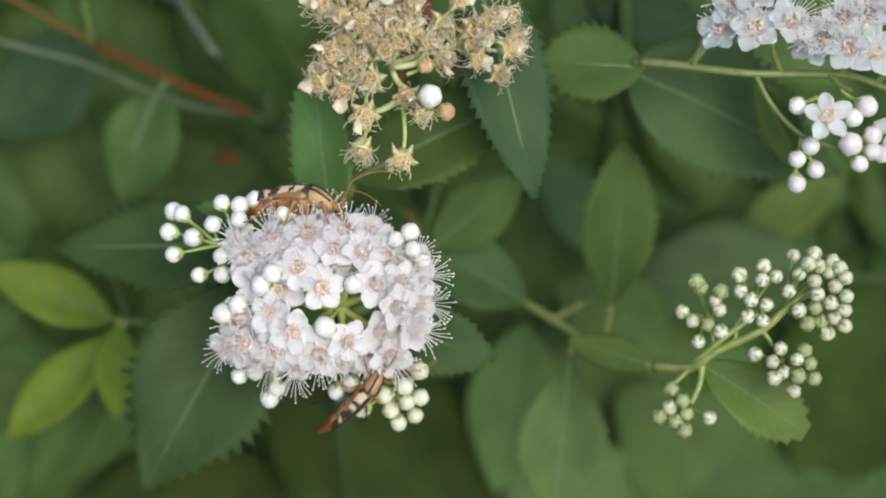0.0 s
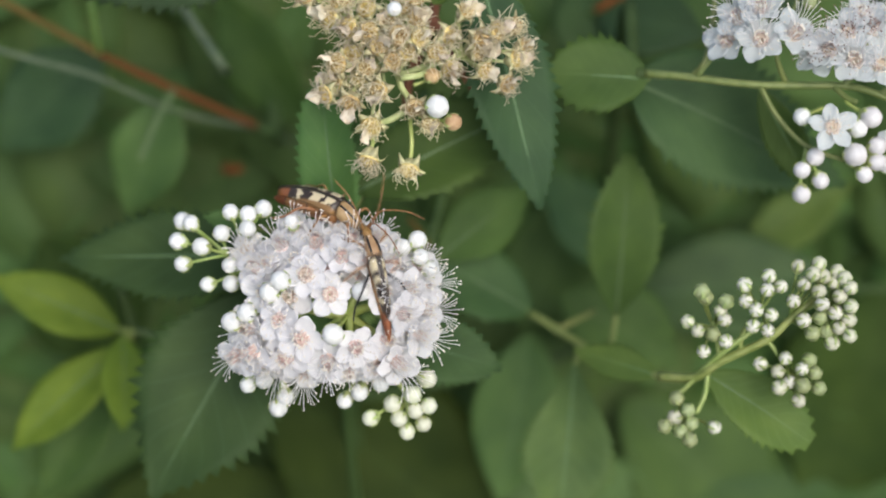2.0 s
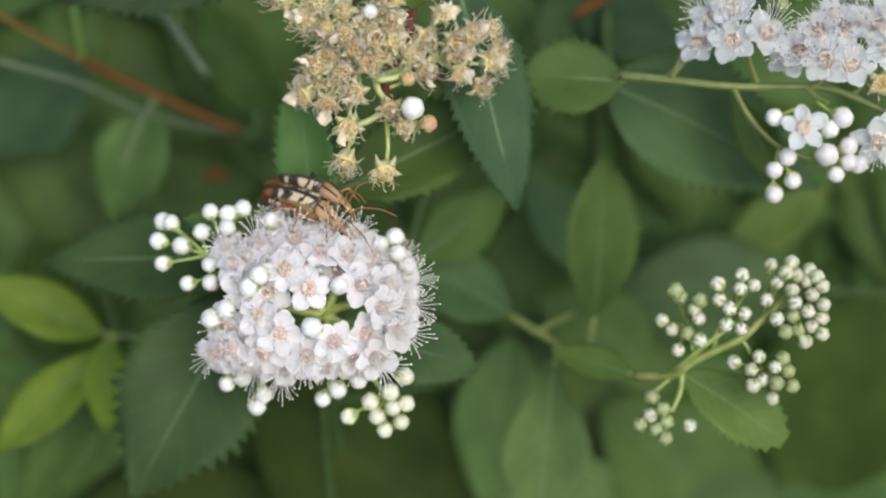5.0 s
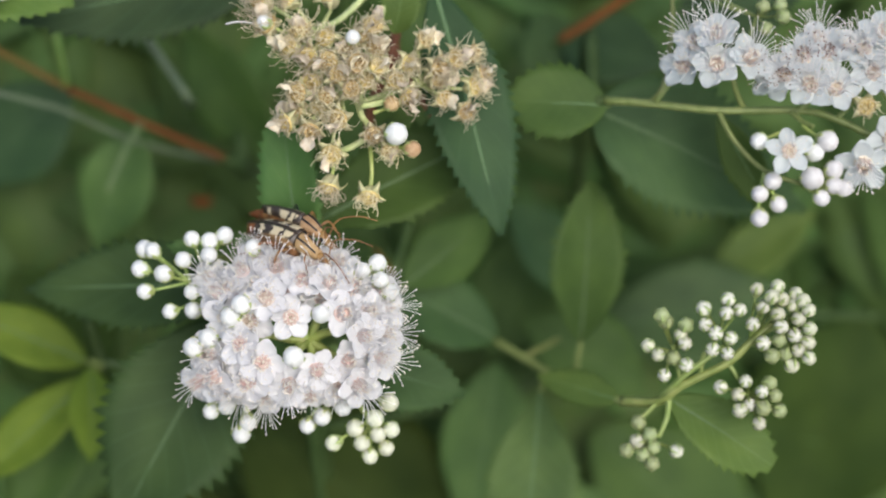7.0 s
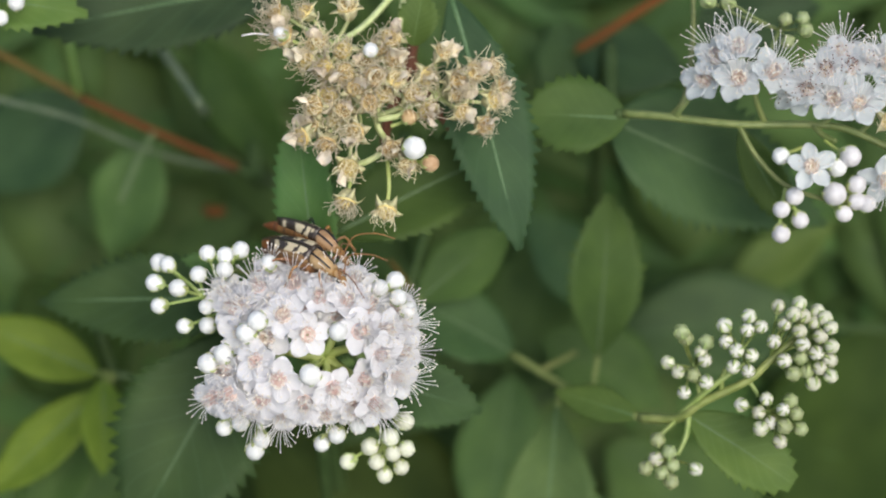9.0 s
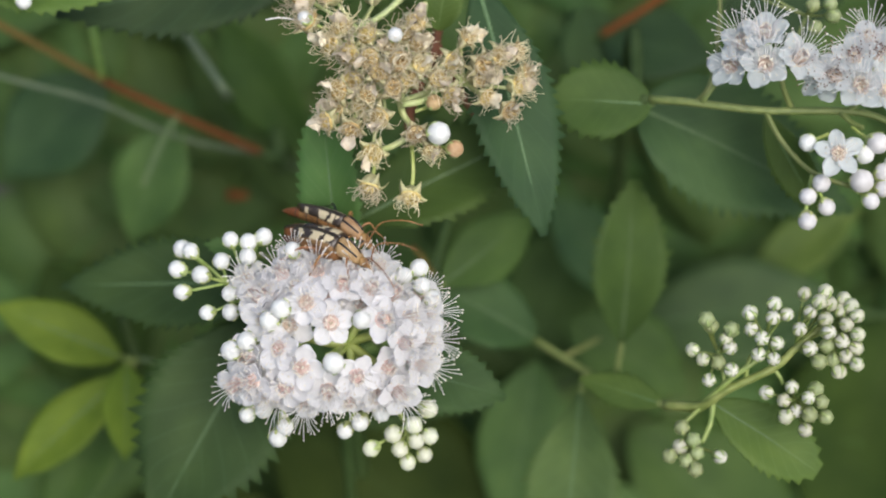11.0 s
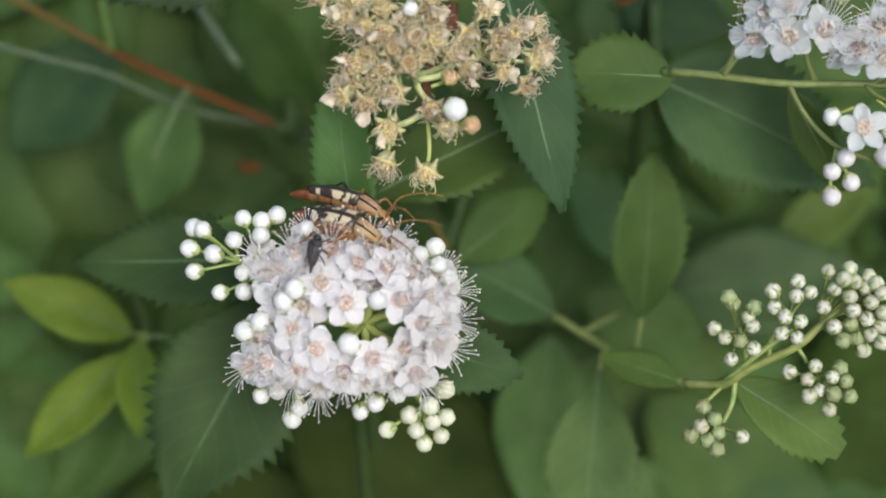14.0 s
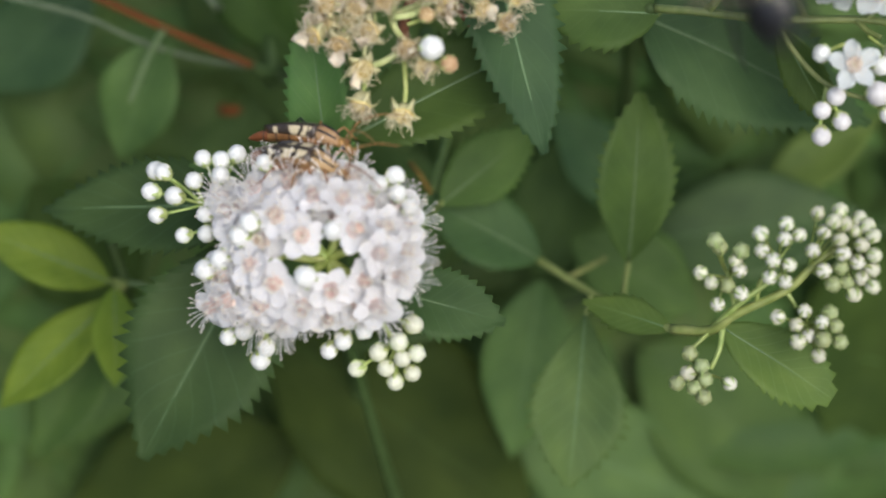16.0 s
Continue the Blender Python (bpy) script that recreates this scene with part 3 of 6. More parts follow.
# ---- withered flowers ----
def husk_shape(seed):
    """Spent flower: a tan cup with five bent sepals (slot 1)."""
    rng = random.Random(seed)
    s = Shape()
    rings = []
    for r, z in ((0.3, -1.5), (0.85, -1.0), (1.25, -0.2), (1.3, 0.15), (1.0, 0.35), (0.6, 0.2), (0.2, 0.25)):
        rings.append([(r * (1 + rng.uniform(-0.08, 0.08)) * math.cos(2 * math.pi * k / 10), r * math.sin(2 * math.pi * k / 10), z) for k in range(10)])
    s.loft(rings[:4], 1)
    s.loft(rings[3:], 0)
    for k in range(5):
        a = 2 * math.pi * k / 5
        s.ball((0.45 * math.cos(a), 0.45 * math.sin(a), 0.5), 0.26, 0.26, 0.55, 4, 6, 0, 0.3, seed + k)
    for k in range(5):
        b = 2 * math.pi * (k + 0.5) / 5
        d, t = Vector((math.cos(b), math.sin(b), 0)), Vector((-math.sin(b), math.cos(b), 0))
        droop = rng.uniform(-1.5, 0.0)
        ribs = []
        for i in range(5):
            v = i / 4
            c = d * (1.15 + 0.95 * v) + Vector((0, 0, 0.05 + 0.2 * v + droop * v * v))
            w = 0.62 * (1 - v) ** 0.7 + 0.04
            ribs.append([c - t * w, c + Vector((0, 0, 0.07)), c + t * w, c - Vector((0, 0, 0.07))])
        s.loft(ribs, 1)
    return s


def curls_shape(count, seed, reach=2.3):
    """Dry threads, bent and tangled."""
    rng = random.Random(seed)
    s = Shape()
    for i in range(count):
        a = 2 * math.pi * i / count + rng.uniform(-0.3, 0.3)
        d = Vector((math.cos(a), math.sin(a), 0))
        p = d * 1.05 + Vector((0, 0, 0.25))
        path = [p.copy()]
        way = (d * rng.uniform(0.2, 1.0) + Vector((0, 0, 1))).normalized()
        for k in range(7):
            way = (way - d * (0.27 if i % 4 else 0.0) + Vector((rng.uniform(-0.55, 0.55), rng.uniform(-0.55, 0.55), rng.uniform(-0.35, 0.30)))).normalized()
            p = p + way * reach * rng.uniform(0.8, 1.25) / 7
            path.append(p.copy())
        s.tube(path, taper(len(path), 0.055, 0.036), 3, 0)
        s.ball(path[-1], 0.075, 0.07, 0.07, 3, 4, 0)
    return s


HUSKS = [husk_shape(40 + i).mesh("withered_flower", [HUSK, SEPAL_OLD]) for i in range(3)]
CURLS = [curls_shape(36 + 2 * i, 50 + i, 1.6 + 0.42 * i).mesh("withered_tuft", CURL) for i in range(4)]


def shred_shape(seed):
    """A dried petal, crumpled."""
    s = petal_shape(1.9, 1.9, 0.5, seed)
    out = []
    for x, y, z in s.v:
        q = noise.noise_vector(Vector((x * 0.9, y * 0.9, seed)))
        out.append((x + q.x * 0.5, y + q.y * 0.5, z + q.z * 0.9))
    s.v = out
    return s


SHREDS = [shred_shape(60 + i).mesh("withered_petal", PETAL_OLD) for i in range(2)]


def husk(parent, p, n, size=1.0, shreds=(0, 1, 1, 1, 2)):
    core = part("withered_flower", HUSKS[RNG.randrange(3)], parent, turned(p, n, RNG.uniform(0, 360), size))
    part("withered_tuft", CURLS[RNG.randrange(4)], core, pose(0, 0, 0, RNG.uniform(-9, 9), RNG.uniform(-9, 9), RNG.uniform(0, 360)))
    for k in range(RNG.choice(shreds)):
        part("withered_petal", SHREDS[RNG.randrange(2)], core, pose(0, 0, 0.2 * MM, RNG.uniform(20, 75), RNG.uniform(-30, 30), RNG.uniform(0, 360)))
    return core


# ---- ground ----
g = Shape()
half = 40000
steps = [-half, -8000, -2000, -600, -200, 0, 200, 600, 2000, 8000, half]
gv = [(x, y, 0 if max(abs(x), abs(y)) > 3000 else 25 * noise.noise(Vector((x * 0.004, y * 0.004, 0)))) for y in steps for x in steps]
k = len(steps)
g.add(gv, [(j * k + i, j * k + i + 1, (j + 1) * k + i + 1, (j + 1) * k + i) for j in range(k - 1) for i in range(k - 1)])
ground = new("ground", g.mesh("ground", SOIL))
tagged(ground, "dark bare soil under the shrub", "ground", kind="structure")


# ---- deep foliage behind the shoots ----
# openings into the dark inside of the shrub: place on the face and radius
GAPS = ((18.6, 13.8, 0.5), (67.0, -1.5, 3.5))


def deep_foliage():
    rng = random.Random(11)
    s = Shape()
    protos = [leaf_shape(46, 10.5, 0.45, 0, 0.14, 0.12, 0.08, 80 + i, rows=9, cols=4) for i in range(5)]
    for i in range(4900):
        near = i < 1800
        if near:
            p = Vector((rng.uniform(-105, 105), rng.uniform(-75, 75), rng.uniform(-94, -84)))
        else:
            p = Vector((rng.uniform(-330, 330), rng.uniform(-260, 230), rng.uniform(-230, -110)))
        if i >= 2450:  # the rest of the bush, down to the ground
            a, r, h = rng.uniform(0, 2 * math.pi), rng.uniform(0.1, 1.0), rng.uniform(0.05, 0.86)
            wide = 620 * math.sqrt(max(0.05, 1 - (h / 0.95) ** 2)) * r
            q = FACE.inverted() @ Vector((wide * math.cos(a) * MM, 0.46 + wide * math.sin(a) * MM, h * (0.6 + 0.4 * r)))
            p = q / MM
            if p.z > -125:
                continue
        a = rng.uniform(0, 2 * math.pi)
        y = Vector((math.cos(a), math.sin(a), rng.uniform(-0.3, 0.1))).normalized()
        z = Vector((rng.gauss(0, 0.10), rng.gauss(0.25, 0.12), 1)) if near else Vector((rng.gauss(0, 0.16), rng.gauss(0.3, 0.18), 1))
        z = (z - y * z.dot(y)).normalized()
        x = y.cross(z)
        src = protos[i % 5]
        k = rng.uniform(1.0, 1.9)
        spine = [p + y * 46 * k * f for f in (0, 0.25, 0.5, 0.75, 1)]
        if any(math.hypot(q.x * 360 / (271 - q.z) - gx, q.y * 360 / (271 - q.z) - gy) < gr + 7 * k * (f > 0) * (f < 4) for f, q in enumerate(spine) for gx, gy, gr in GAPS):
            continue
        s.add([p + (x * v[0] + y * v[1] + z * v[2]) * k for v in src.v], src.f, 0, src.uv)
    ob = new("foliage", s.mesh("foliage", FILL))
    ob.matrix_basis = FACE
    tagged(ob, "dense dark green leaves deep inside the shrub", "foliage", kind="stuff")


deep_foliage()

# ---- shoot with the open flower head ----
HEAD = (-21.0, -14.7, 0.0)
head = thing("flower_head", HEAD, "domed white flower head of a meadow spirea, rimmed with buds", "flower head", "spirea flower heads")
hub = (-18.7, -12.7, 2.0)
HC = Vector((-20.9, -12.4, 0.0))


def dome(p):
    d = Vector(p) - HC
    k = 0.030 + 0.045 * min(1, max(0, (d.length - 8) / 5))
    return Vector((d.x * k, d.y * k - 0.10, 1)).normalized()


FRONT = [(-20.7, -9.3, 10.0), (-24.0, -6.8, 9.5), (-19.3, -4.4, 9.0), (-15.6, -4.9, 8.5), (-13.8, -8.8, 10.0), (-11.1, -11.8, 9.5), (-8.9, -14.8, 7.5), (-11.8, -18.5, 7.5),
         (-17.2, -16.4, 9.5), (-21.0, -18.4, 8.0), (-24.5, -15.3, 9.0), (-26.7, -18.0, 7.0), (-31.3, -17.5, 6.0), (-27.5, -12.9, 8.5)]
BACK = [(-30.8, -6.2, 5.0), (-27.7, -3.2, 5.0), (-22.9, -2.6, 6.0), (-18.0, -2.4, 6.0), (-12.7, -5.5, 7.0), (-10.5, -8.6, 8.0), (-8.3, -11.5, 6.0), (-8.5, -8.2, 4.5),
        (-9.1, -5.8, 5.0), (-33.6, -18.2, 4.0), (-24.1, -20.0, 5.0), (-18.4, -19.8, 5.5), (-14.8, -19.0, 5.5)]
MORE = [(-29.5, -9.3, 6.0), (-26.4, -9.9, 7.5), (-27.6, -19.2, 3.8), (-14.8, -2.3, 4.5), (-25.9, -1.1, 3.5), (-20.4, -0.9, 3.5),
        (-32.3, -4.3, 2.5), (-31.8, -14.4, 5.0), (-13.2, -15.2, 8.0), (-14.6, -18.0, 6.5),
        (-16.9, -6.6, 6.5), (-25.4, -5.1, 6.0), (-29.0, -5.9, 5.0), (-21.5, -6.6, 6.0), (-29.4, -14.8, 5.5), (-10.6, -14.0, 6.5), (-19.7, -18.7, 5.0), (-29.5, -18.8, 4.5)]
# a few stout branches fan out from the hub, and the flower stalks spring from their ends
FANS = []
for k in range(7):
    a = 2 * math.pi * (k + 0.35) / 7
    end = Vector(rel(hub, HEAD)) + Vector((5.4 * math.cos(a), 5.0 * math.sin(a), 1.6))
    h = Vector(rel(hub, HEAD))
    stalk(head, [h, h + (end - h) * 0.5 + Vector((0.3 * math.sin(3 * k), 0.3 * math.cos(5 * k), -0.3)), end], 0.75, 0.5, STALK, "branch", 6, 3)
    FANS.append(end)
for row in FRONT + BACK + MORE:
    n = dome(row)
    rim = (Vector(row) - HC).length
    if row[1] < HC.y - 6.5:  # the lower rim hangs over
        n = (n + Vector((0.0, -0.28, 0.0))).normalized()
    sort = 0 if rim < 8 else (1 if rim < 11.5 or row[0] < HC.x - 3 else 2)
    if row[1] > HC.y + 4.5:  # the upper rim looks up, its threads stand on end
        n = (n + Vector((0.0, 0.18, 0.0))).normalized()
        sort = 3
    if row in FRONT and row[0] < HC.x:  # the open faces show few threads
        sort = 0
    if row[1] < HC.y - 6 and -28 < row[0] < -19:  # long threads hang from the lower rim
        sort = 2
    p = Vector(rel(row, HEAD))
    flower(head, p, n, RNG.uniform(0.96, 1.12), sort, tan=RNG.random() < 0.12, slim=0.9)
    foot = p - n * 1.3
    h = min(FANS, key=lambda e: (e - foot).length)
    stalk(head, [h, h + (foot - h) * 0.55 - Vector((0, 0, 0.8)), foot], 0.42, 0.32, STALK, "pedicel", 5, 3)
spray(head, HEAD, hub, [(-20.2, -14.6, 10.5)], 3.1, "white", 0.36)
spray(head, HEAD, FANS[1] + Vector(HEAD), [(-16.6, -8.8, 10.2)], 2.7, "white", 0.34)
spray(head, HEAD, (-24.5, -10.5, 3.0), [(-27.4, -7.6, 9.8), (-28.9, -9.2, 8.8)], 2.7, "white", 0.34)
spray(head, HEAD, (-28.5, -13.5, 1.5), [(-34.3, -13.6, 5.8), (-32.2, -12.3, 6.2)], 2.8, "white", 0.34)
spray(head, HEAD, (-24.0, -5.5, 1.0), [(-26.3, 0.1, 5.0)], 2.4, "white", 0.34)
spray(head, HEAD, (-13.9, -9.5, -1.0), [(-11.2, -3.1, 6.0), (-9.1, -2.1, 5.5), (-8.7, -4.3, 7.0), (-7.3, -6.0, 6.0)], 2.5, "white")
spray(head, HEAD, (-27.6, -16.8, -2.0), [(-32.4, -22.6, 2.0), (-30.1, -21.8, 3.0), (-27.3, -24.1, 2.5), (-28.2, -25.7, 2.0)], 2.5, "white")
spray(head, HEAD, (-15.5, -18.3, -1.0), [(-18.9, -24.6, 2.0), (-16.8, -23.3, 3.0), (-13.9, -21.9, 4.0), (*(-7.6, -21.4, 3.0), "cream")], 2.4, "white")
spray(head, HEAD, (-10.3, -24.2, 0.0), [(-12.2, -25.0, 2.5), (-9.5, -23.7, 3.0), (-7.3, -25.2, 2.5), (-11.3, -27.0, 2.5), (-8.0, -27.8, 2.0), (-10.2, -28.9, 2.0), (-15.2, -27.1, 2.0), (-9.1, -25.8, 3.0)], 2.35, "cream")
stalk(head, [rel(hub, HEAD), rel((-14.0, -19.2, -2.0), HEAD), rel((-10.3, -24.2, 0.0), HEAD)], 0.45, 0.34, STALK, "branch")
# side branch with white buds, which sways by itself
SIDE = (-28.4, -9.6, -2.0)
path = bend([rel(SIDE, SIDE), rel((-31.8, -7.1, 0.0), SIDE), rel((-35.7, -4.7, 0.5), SIDE)], 5)
side_branch = part("side_branch", Shape().tube(path, taper(len(path), 0.55, 0.36), 6).mesh("side_branch", STALK_MID), head, pose(*[c * MM for c in rel(SIDE, HEAD)]))
spray(side_branch, SIDE, (-35.7, -4.7, 0.5), [(-40.4, -0.3, 3.0), (-42.2, -2.8, 2.5), (-38.9, -3.5, 3.0), (-41.6, -5.9, 2.0), (-36.2, -1.6, 3.5), (-41.7, -0.1, 1.5)], 2.42, "white", 0.24, mat=STALK_MID)
spray(side_branch, SIDE, (-33.7, -3.1, 0.5), [(-35.0, 1.3, 3.0), (-32.6, 1.0, 3.0), (-30.6, 1.8, 2.5), (-32.6, -0.9, 3.5)], 2.3, "white", 0.24, mat=STALK_MID)
spray(side_branch, SIDE, (-32.5, -6.4, 0.5), [(-35.0, -6.0, 2.5), (-34.8, -8.5, 2.5), (-38.1, -8.7, 2.0)], 2.32, "white", 0.24, mat=STALK_MID)
stalk(head, [rel(hub, HEAD), rel((-23.7, -11.6, -3.0), HEAD), rel(SIDE, HEAD)], 0.55, 0.5, STALK, "branch")
main_stem(head, HEAD, [rel(hub, HEAD), rel((-19.3, -19.7, -9.0), HEAD), rel((-20.2, -31.8, -30.0), HEAD)], 0.5, STEM_SHADED)

# ---- shoot with the withered head ----
DEAD = (-11.3, 20.5, 4.0)
dead = thing("withered_flower_head", DEAD, "withered tan spirea flower head with curled brown stamens", "flower head", "spirea flower heads")


def withered(node, rows, push=0.10):
    nd = Vector(rel(node, DEAD))
    for row in rows:
        p = Vector(rel(row, DEAD))
        d = Vector(row) - Vector((-12.3, 24.0, 0.0))
        n = Vector((d.x * push, d.y * push - 0.05, 1)).normalized()
        n = (n + Vector((RNG.uniform(-0.35, 0.35), RNG.uniform(-0.35, 0.35), 0))).normalized()
        husk(dead, p, n, RNG.uniform(1.0, 1.26))
        foot = p - n * 1.5
        stalk(dead, [nd, nd + (foot - nd) * 0.5 - Vector((0, 0, 0.6)), foot], 0.36, 0.26, STALK_DRY, "pedicel", 5, 3)


withered((-14.5, 22.9, 3.0), [(-20.0, 21.6, 7.0), (-21.6, 17.5, 6.0), (-18.3, 16.4, 7.0), (-14.3, 17.9, 8.0), (-18.1, 22.9, 5.5), (-16.8, 19.8, 5.0), (-20.2, 19.5, 4.5), (-15.4, 13.2, 6.0), (-15.9, 21.0, 7.5)])
withered((-11.3, 24.4, 4.0), [(-12.5, 21.8, 9.0), (-15.7, 25.8, 8.0), (-11.7, 25.3, 9.0), (-8.9, 24.9, 9.0), (-6.6, 23.1, 7.5), (-14.3, 23.8, 8.5), (-10.6, 23.1, 8.0), (-18.5, 26.5, 6.5), (-4.7, 21.1, 6.0), (-9.2, 27.9, 6.0), (-13.2, 27.4, 7.0), (-9.6, 30.9, 6.0)])
withered((-17.7, 30.2, 2.0), [(-24.4, 31.1, 4.0), (-21.4, 34.6, 3.5), (-19.7, 30.2, 5.0), (-16.1, 29.1, 6.5), (-15.7, 35.1, 3.5), (-25.4, 34.3, 3.0), (-21.1, 28.0, 5.0), (-11.1, 29.4, 5.0)])
withered((-10.4, 17.0, 3.0), [(-9.5, 15.7, 7.5), (-7.3, 13.6, 7.0)])
withered((-3.1, 23.1, 1.0), [(-2.6, 29.1, 3.5), (-0.6, 25.4, 4.5), (1.7, 26.4, 4.5), (4.2, 27.2, 4.0), (0.1, 20.9, 5.0), (3.1, 19.1, 4.5), (4.2, 22.5, 4.0), (-4.9, 25.8, 3.5), (5.5, 24.3, 3.5), (-1.0, 23.9, 3.0)])
for p, n, foot in (((-15.7, 8.7, 6.0), (-0.2, -0.9, 0.35), (-15.3, 13.5, 3.0)), ((-10.2, 7.3, 6.0), (-0.1, -0.75, 0.6), (-10.1, 14.1, 4.0))):
    husk(dead, rel(p, DEAD), n, 1.15, (0,))
    stalk(dead, [rel(foot, DEAD), (Vector(rel(foot, DEAD)) + Vector(rel(p, DEAD))) / 2 + Vector((0.3, 0, 0.2)), Vector(rel(p, DEAD)) - Vector(n).normalized() * 1.4], 0.30, 0.28, STALK, "pedicel", 5, 4)
spray(dead, DEAD, (-10.1, 15.7, 5.0), [(-6.5, 15.7, 9.5)], 3.1, "white", 0.3)
spray(dead, DEAD, (-8.9, 14.6, 5.0), [(-4.3, 13.7, 8.0)], 2.3, "peach", 0.3)
spray(dead, DEAD, (-9.7, 18.9, 4.0), [(-7.2, 20.0, 6.0)], 2.3, "peach", 0.3)
spray(dead, DEAD, (-13.7, 26.0, 4.0), [(-12.3, 28.8, 9.0), (-24.6, 31.4, 5.0)], 2.2, "white", 0.3)
for pts in (((-7.7, 40.8, -6.0), (-9.2, 30.4, 0.0), (-11.8, 20.2, 3.0)), ((-11.8, 20.2, 3.0), (-11.3, 18.5, 4.0), (-10.4, 17.0, 3.0), (-10.1, 14.1, 4.0)), ((-11.8, 20.2, 3.0), (-12.9, 21.8, 3.0), (-14.5, 22.9, 3.0)),
            ((-11.8, 20.2, 3.0), (-7.4, 21.8, 3.0), (-3.1, 23.1, 1.0)), ((-9.2, 30.4, 0.0), (-10.6, 27.4, 2.0), (-11.3, 24.4, 4.0)), ((-7.7, 40.8, -6.0), (-13.2, 33.8, -2.0), (-17.7, 30.2, 2.0)),
            ((-10.1, 15.8, 3.5), (-12.9, 14.1, 4.0), (-15.3, 13.5, 3.0)), ((-11.4, 19.8, 5.0), (-8.3, 20.4, 5.5), (-6.1, 22.4, 5.0))):
    stalk(dead, [rel(p, DEAD) for p in pts], 0.5, 0.42, STALK_DRY, "branch")
stalk(dead, [rel(p, DEAD) for p in ((-6.9, 41.1, -8.0), (-7.1, 29.7, -9.0), (-11.0, 19.3, -13.0), (-8.9, 12.6, -24.0))], 0.75, 0.8, STEM_BARK, "woody_stem")
# The woody stem goes on, coloured dark for the shade lower down.
main_stem(dead, DEAD, [rel((-8.9, 12.8, -23.5), DEAD), rel((-8.1, 10.2, -40.0), DEAD), rel((-8.4, 7.1, -70.0), DEAD)], 0.78, STEM_SHADED)
stalk(dead, [rel(p, DEAD) for p in ((-7.1, 29.7, -9.0), (-4.0, 23.2, -10.0), (-0.5, 18.6, -12.0))], 0.6, 0.7, STEM_BARK, "twig")
stalk(dead, [rel(p, DEAD) for p in ((-30.2, 31.3, 4.0), (-28.2, 31.6, 4.0), (-25.3, 31.2, 4.0))], 0.10, 0.14, FILAMENT, "thread")
L = dead
leaf(L, DEAD, (-1.4, 38.4, -6.0), (8.8, 2.3, -2.0), 5.8, LEAF_BLUE, (0.2, 0.1), 0.5, 22, full=0.92, tipness=0.6, foot=(-7.7, 40.8, -6.0))
leaf(L, DEAD, (-20.6, -2.4, -6.0), (-23.0, 20.1, -1.0), 4.0, LEAF_MID, (-0.2, 0.1), 0.45, 13, fold=0.2, foot=(-17.6, 3.5, -16.0), tipness=0.0, full=0.55)
leaf(L, DEAD, (-18.2, 4.4, -12.0), (8.5, 18.1, -14.0), 6.4, LEAF_OLIVE, (0.0, 0.3), 0.45, 15, foot=(-20.9, 2.7, -20.0))
leaf(L, DEAD, (-6.8, 30.7, -3.0), (-5.3, 38.5, -1.0), 2.5, LEAF_LIGHT, (0.0, 0.3), 0.45, 8)

# ---- shoot with white flowers and round buds ----
WHITE = (38.7, 19.6, 0.0)
white = thing("flower_head", WHITE, "branching white spirea flower head with brown-dotted stamens and round buds", "flower head", "spirea flower heads")
stalk(white, [rel(p, WHITE) for p in ((23.5, 21.6, -8.0), (28.9, 21.0, -5.0), (39.0, 19.7, -2.0), (50.5, 19.6, -1.0), (55.5, 18.3, 0.0), (61.9, 15.2, 0.0))], 0.60, 0.46, STALK_OLIVE, "branch", 8)
for pts in (((29.7, 20.9, -5.0), (31.5, 23.5, -3.0), (32.7, 30.8, -4.0), (33.1, 39.2, -6.0)), ((39.0, 19.7, -2.0), (41.3, 15.3, -1.0), (45.3, 11.1, 0.0), (50.5, 9.1, 1.0)),
            ((42.7, 20.0, -2.0), (41.3, 22.4, 0.0), (40.7, 24.7, 1.0)), ((49.3, 19.5, -1.0), (50.7, 18.0, 0.0), (52.1, 17.2, 1.0)), ((30.4, 21.0, -4.0), (33.4, 25.0, -2.0), (36.0, 26.8, 0.0)),
            ((50.5, 19.6, -1.0), (52.3, 21.6, 0.0), (54.5, 24.7, 1.0)), ((55.5, 18.3, 0.0), (57.9, 20.8, 0.0), (60.0, 23.9, 1.0))):
    stalk(white, [rel(p, WHITE) for p in pts], 0.44, 0.34, STALK_OLIVE, "branch")


def open_flowers(node, rows, size=1.0, dark=False, push=0.06, tilt=(-0.15, 0.50), threads=(1, 3, 4, 4), slim=0.90):
    nd = Vector(rel(node, WHITE))
    for row in rows:
        p = Vector(rel(row, WHITE))
        d = Vector(row) - Vector(node)
        n = Vector((d.x * push + tilt[0], d.y * push + tilt[1], 1)).normalized()
        flower(white, p, n, size * RNG.uniform(1.04, 1.18), RNG.choice(threads), tan=True, dark=dark, slim=slim, petals=PETALS_SKYLIT)
        foot = p - n * 1.3
        stalk(white, [nd, nd + (foot - nd) * 0.5 - Vector((0, 0, 0.6)), foot], 0.36, 0.28, STALK, "pedicel", 5, 3)


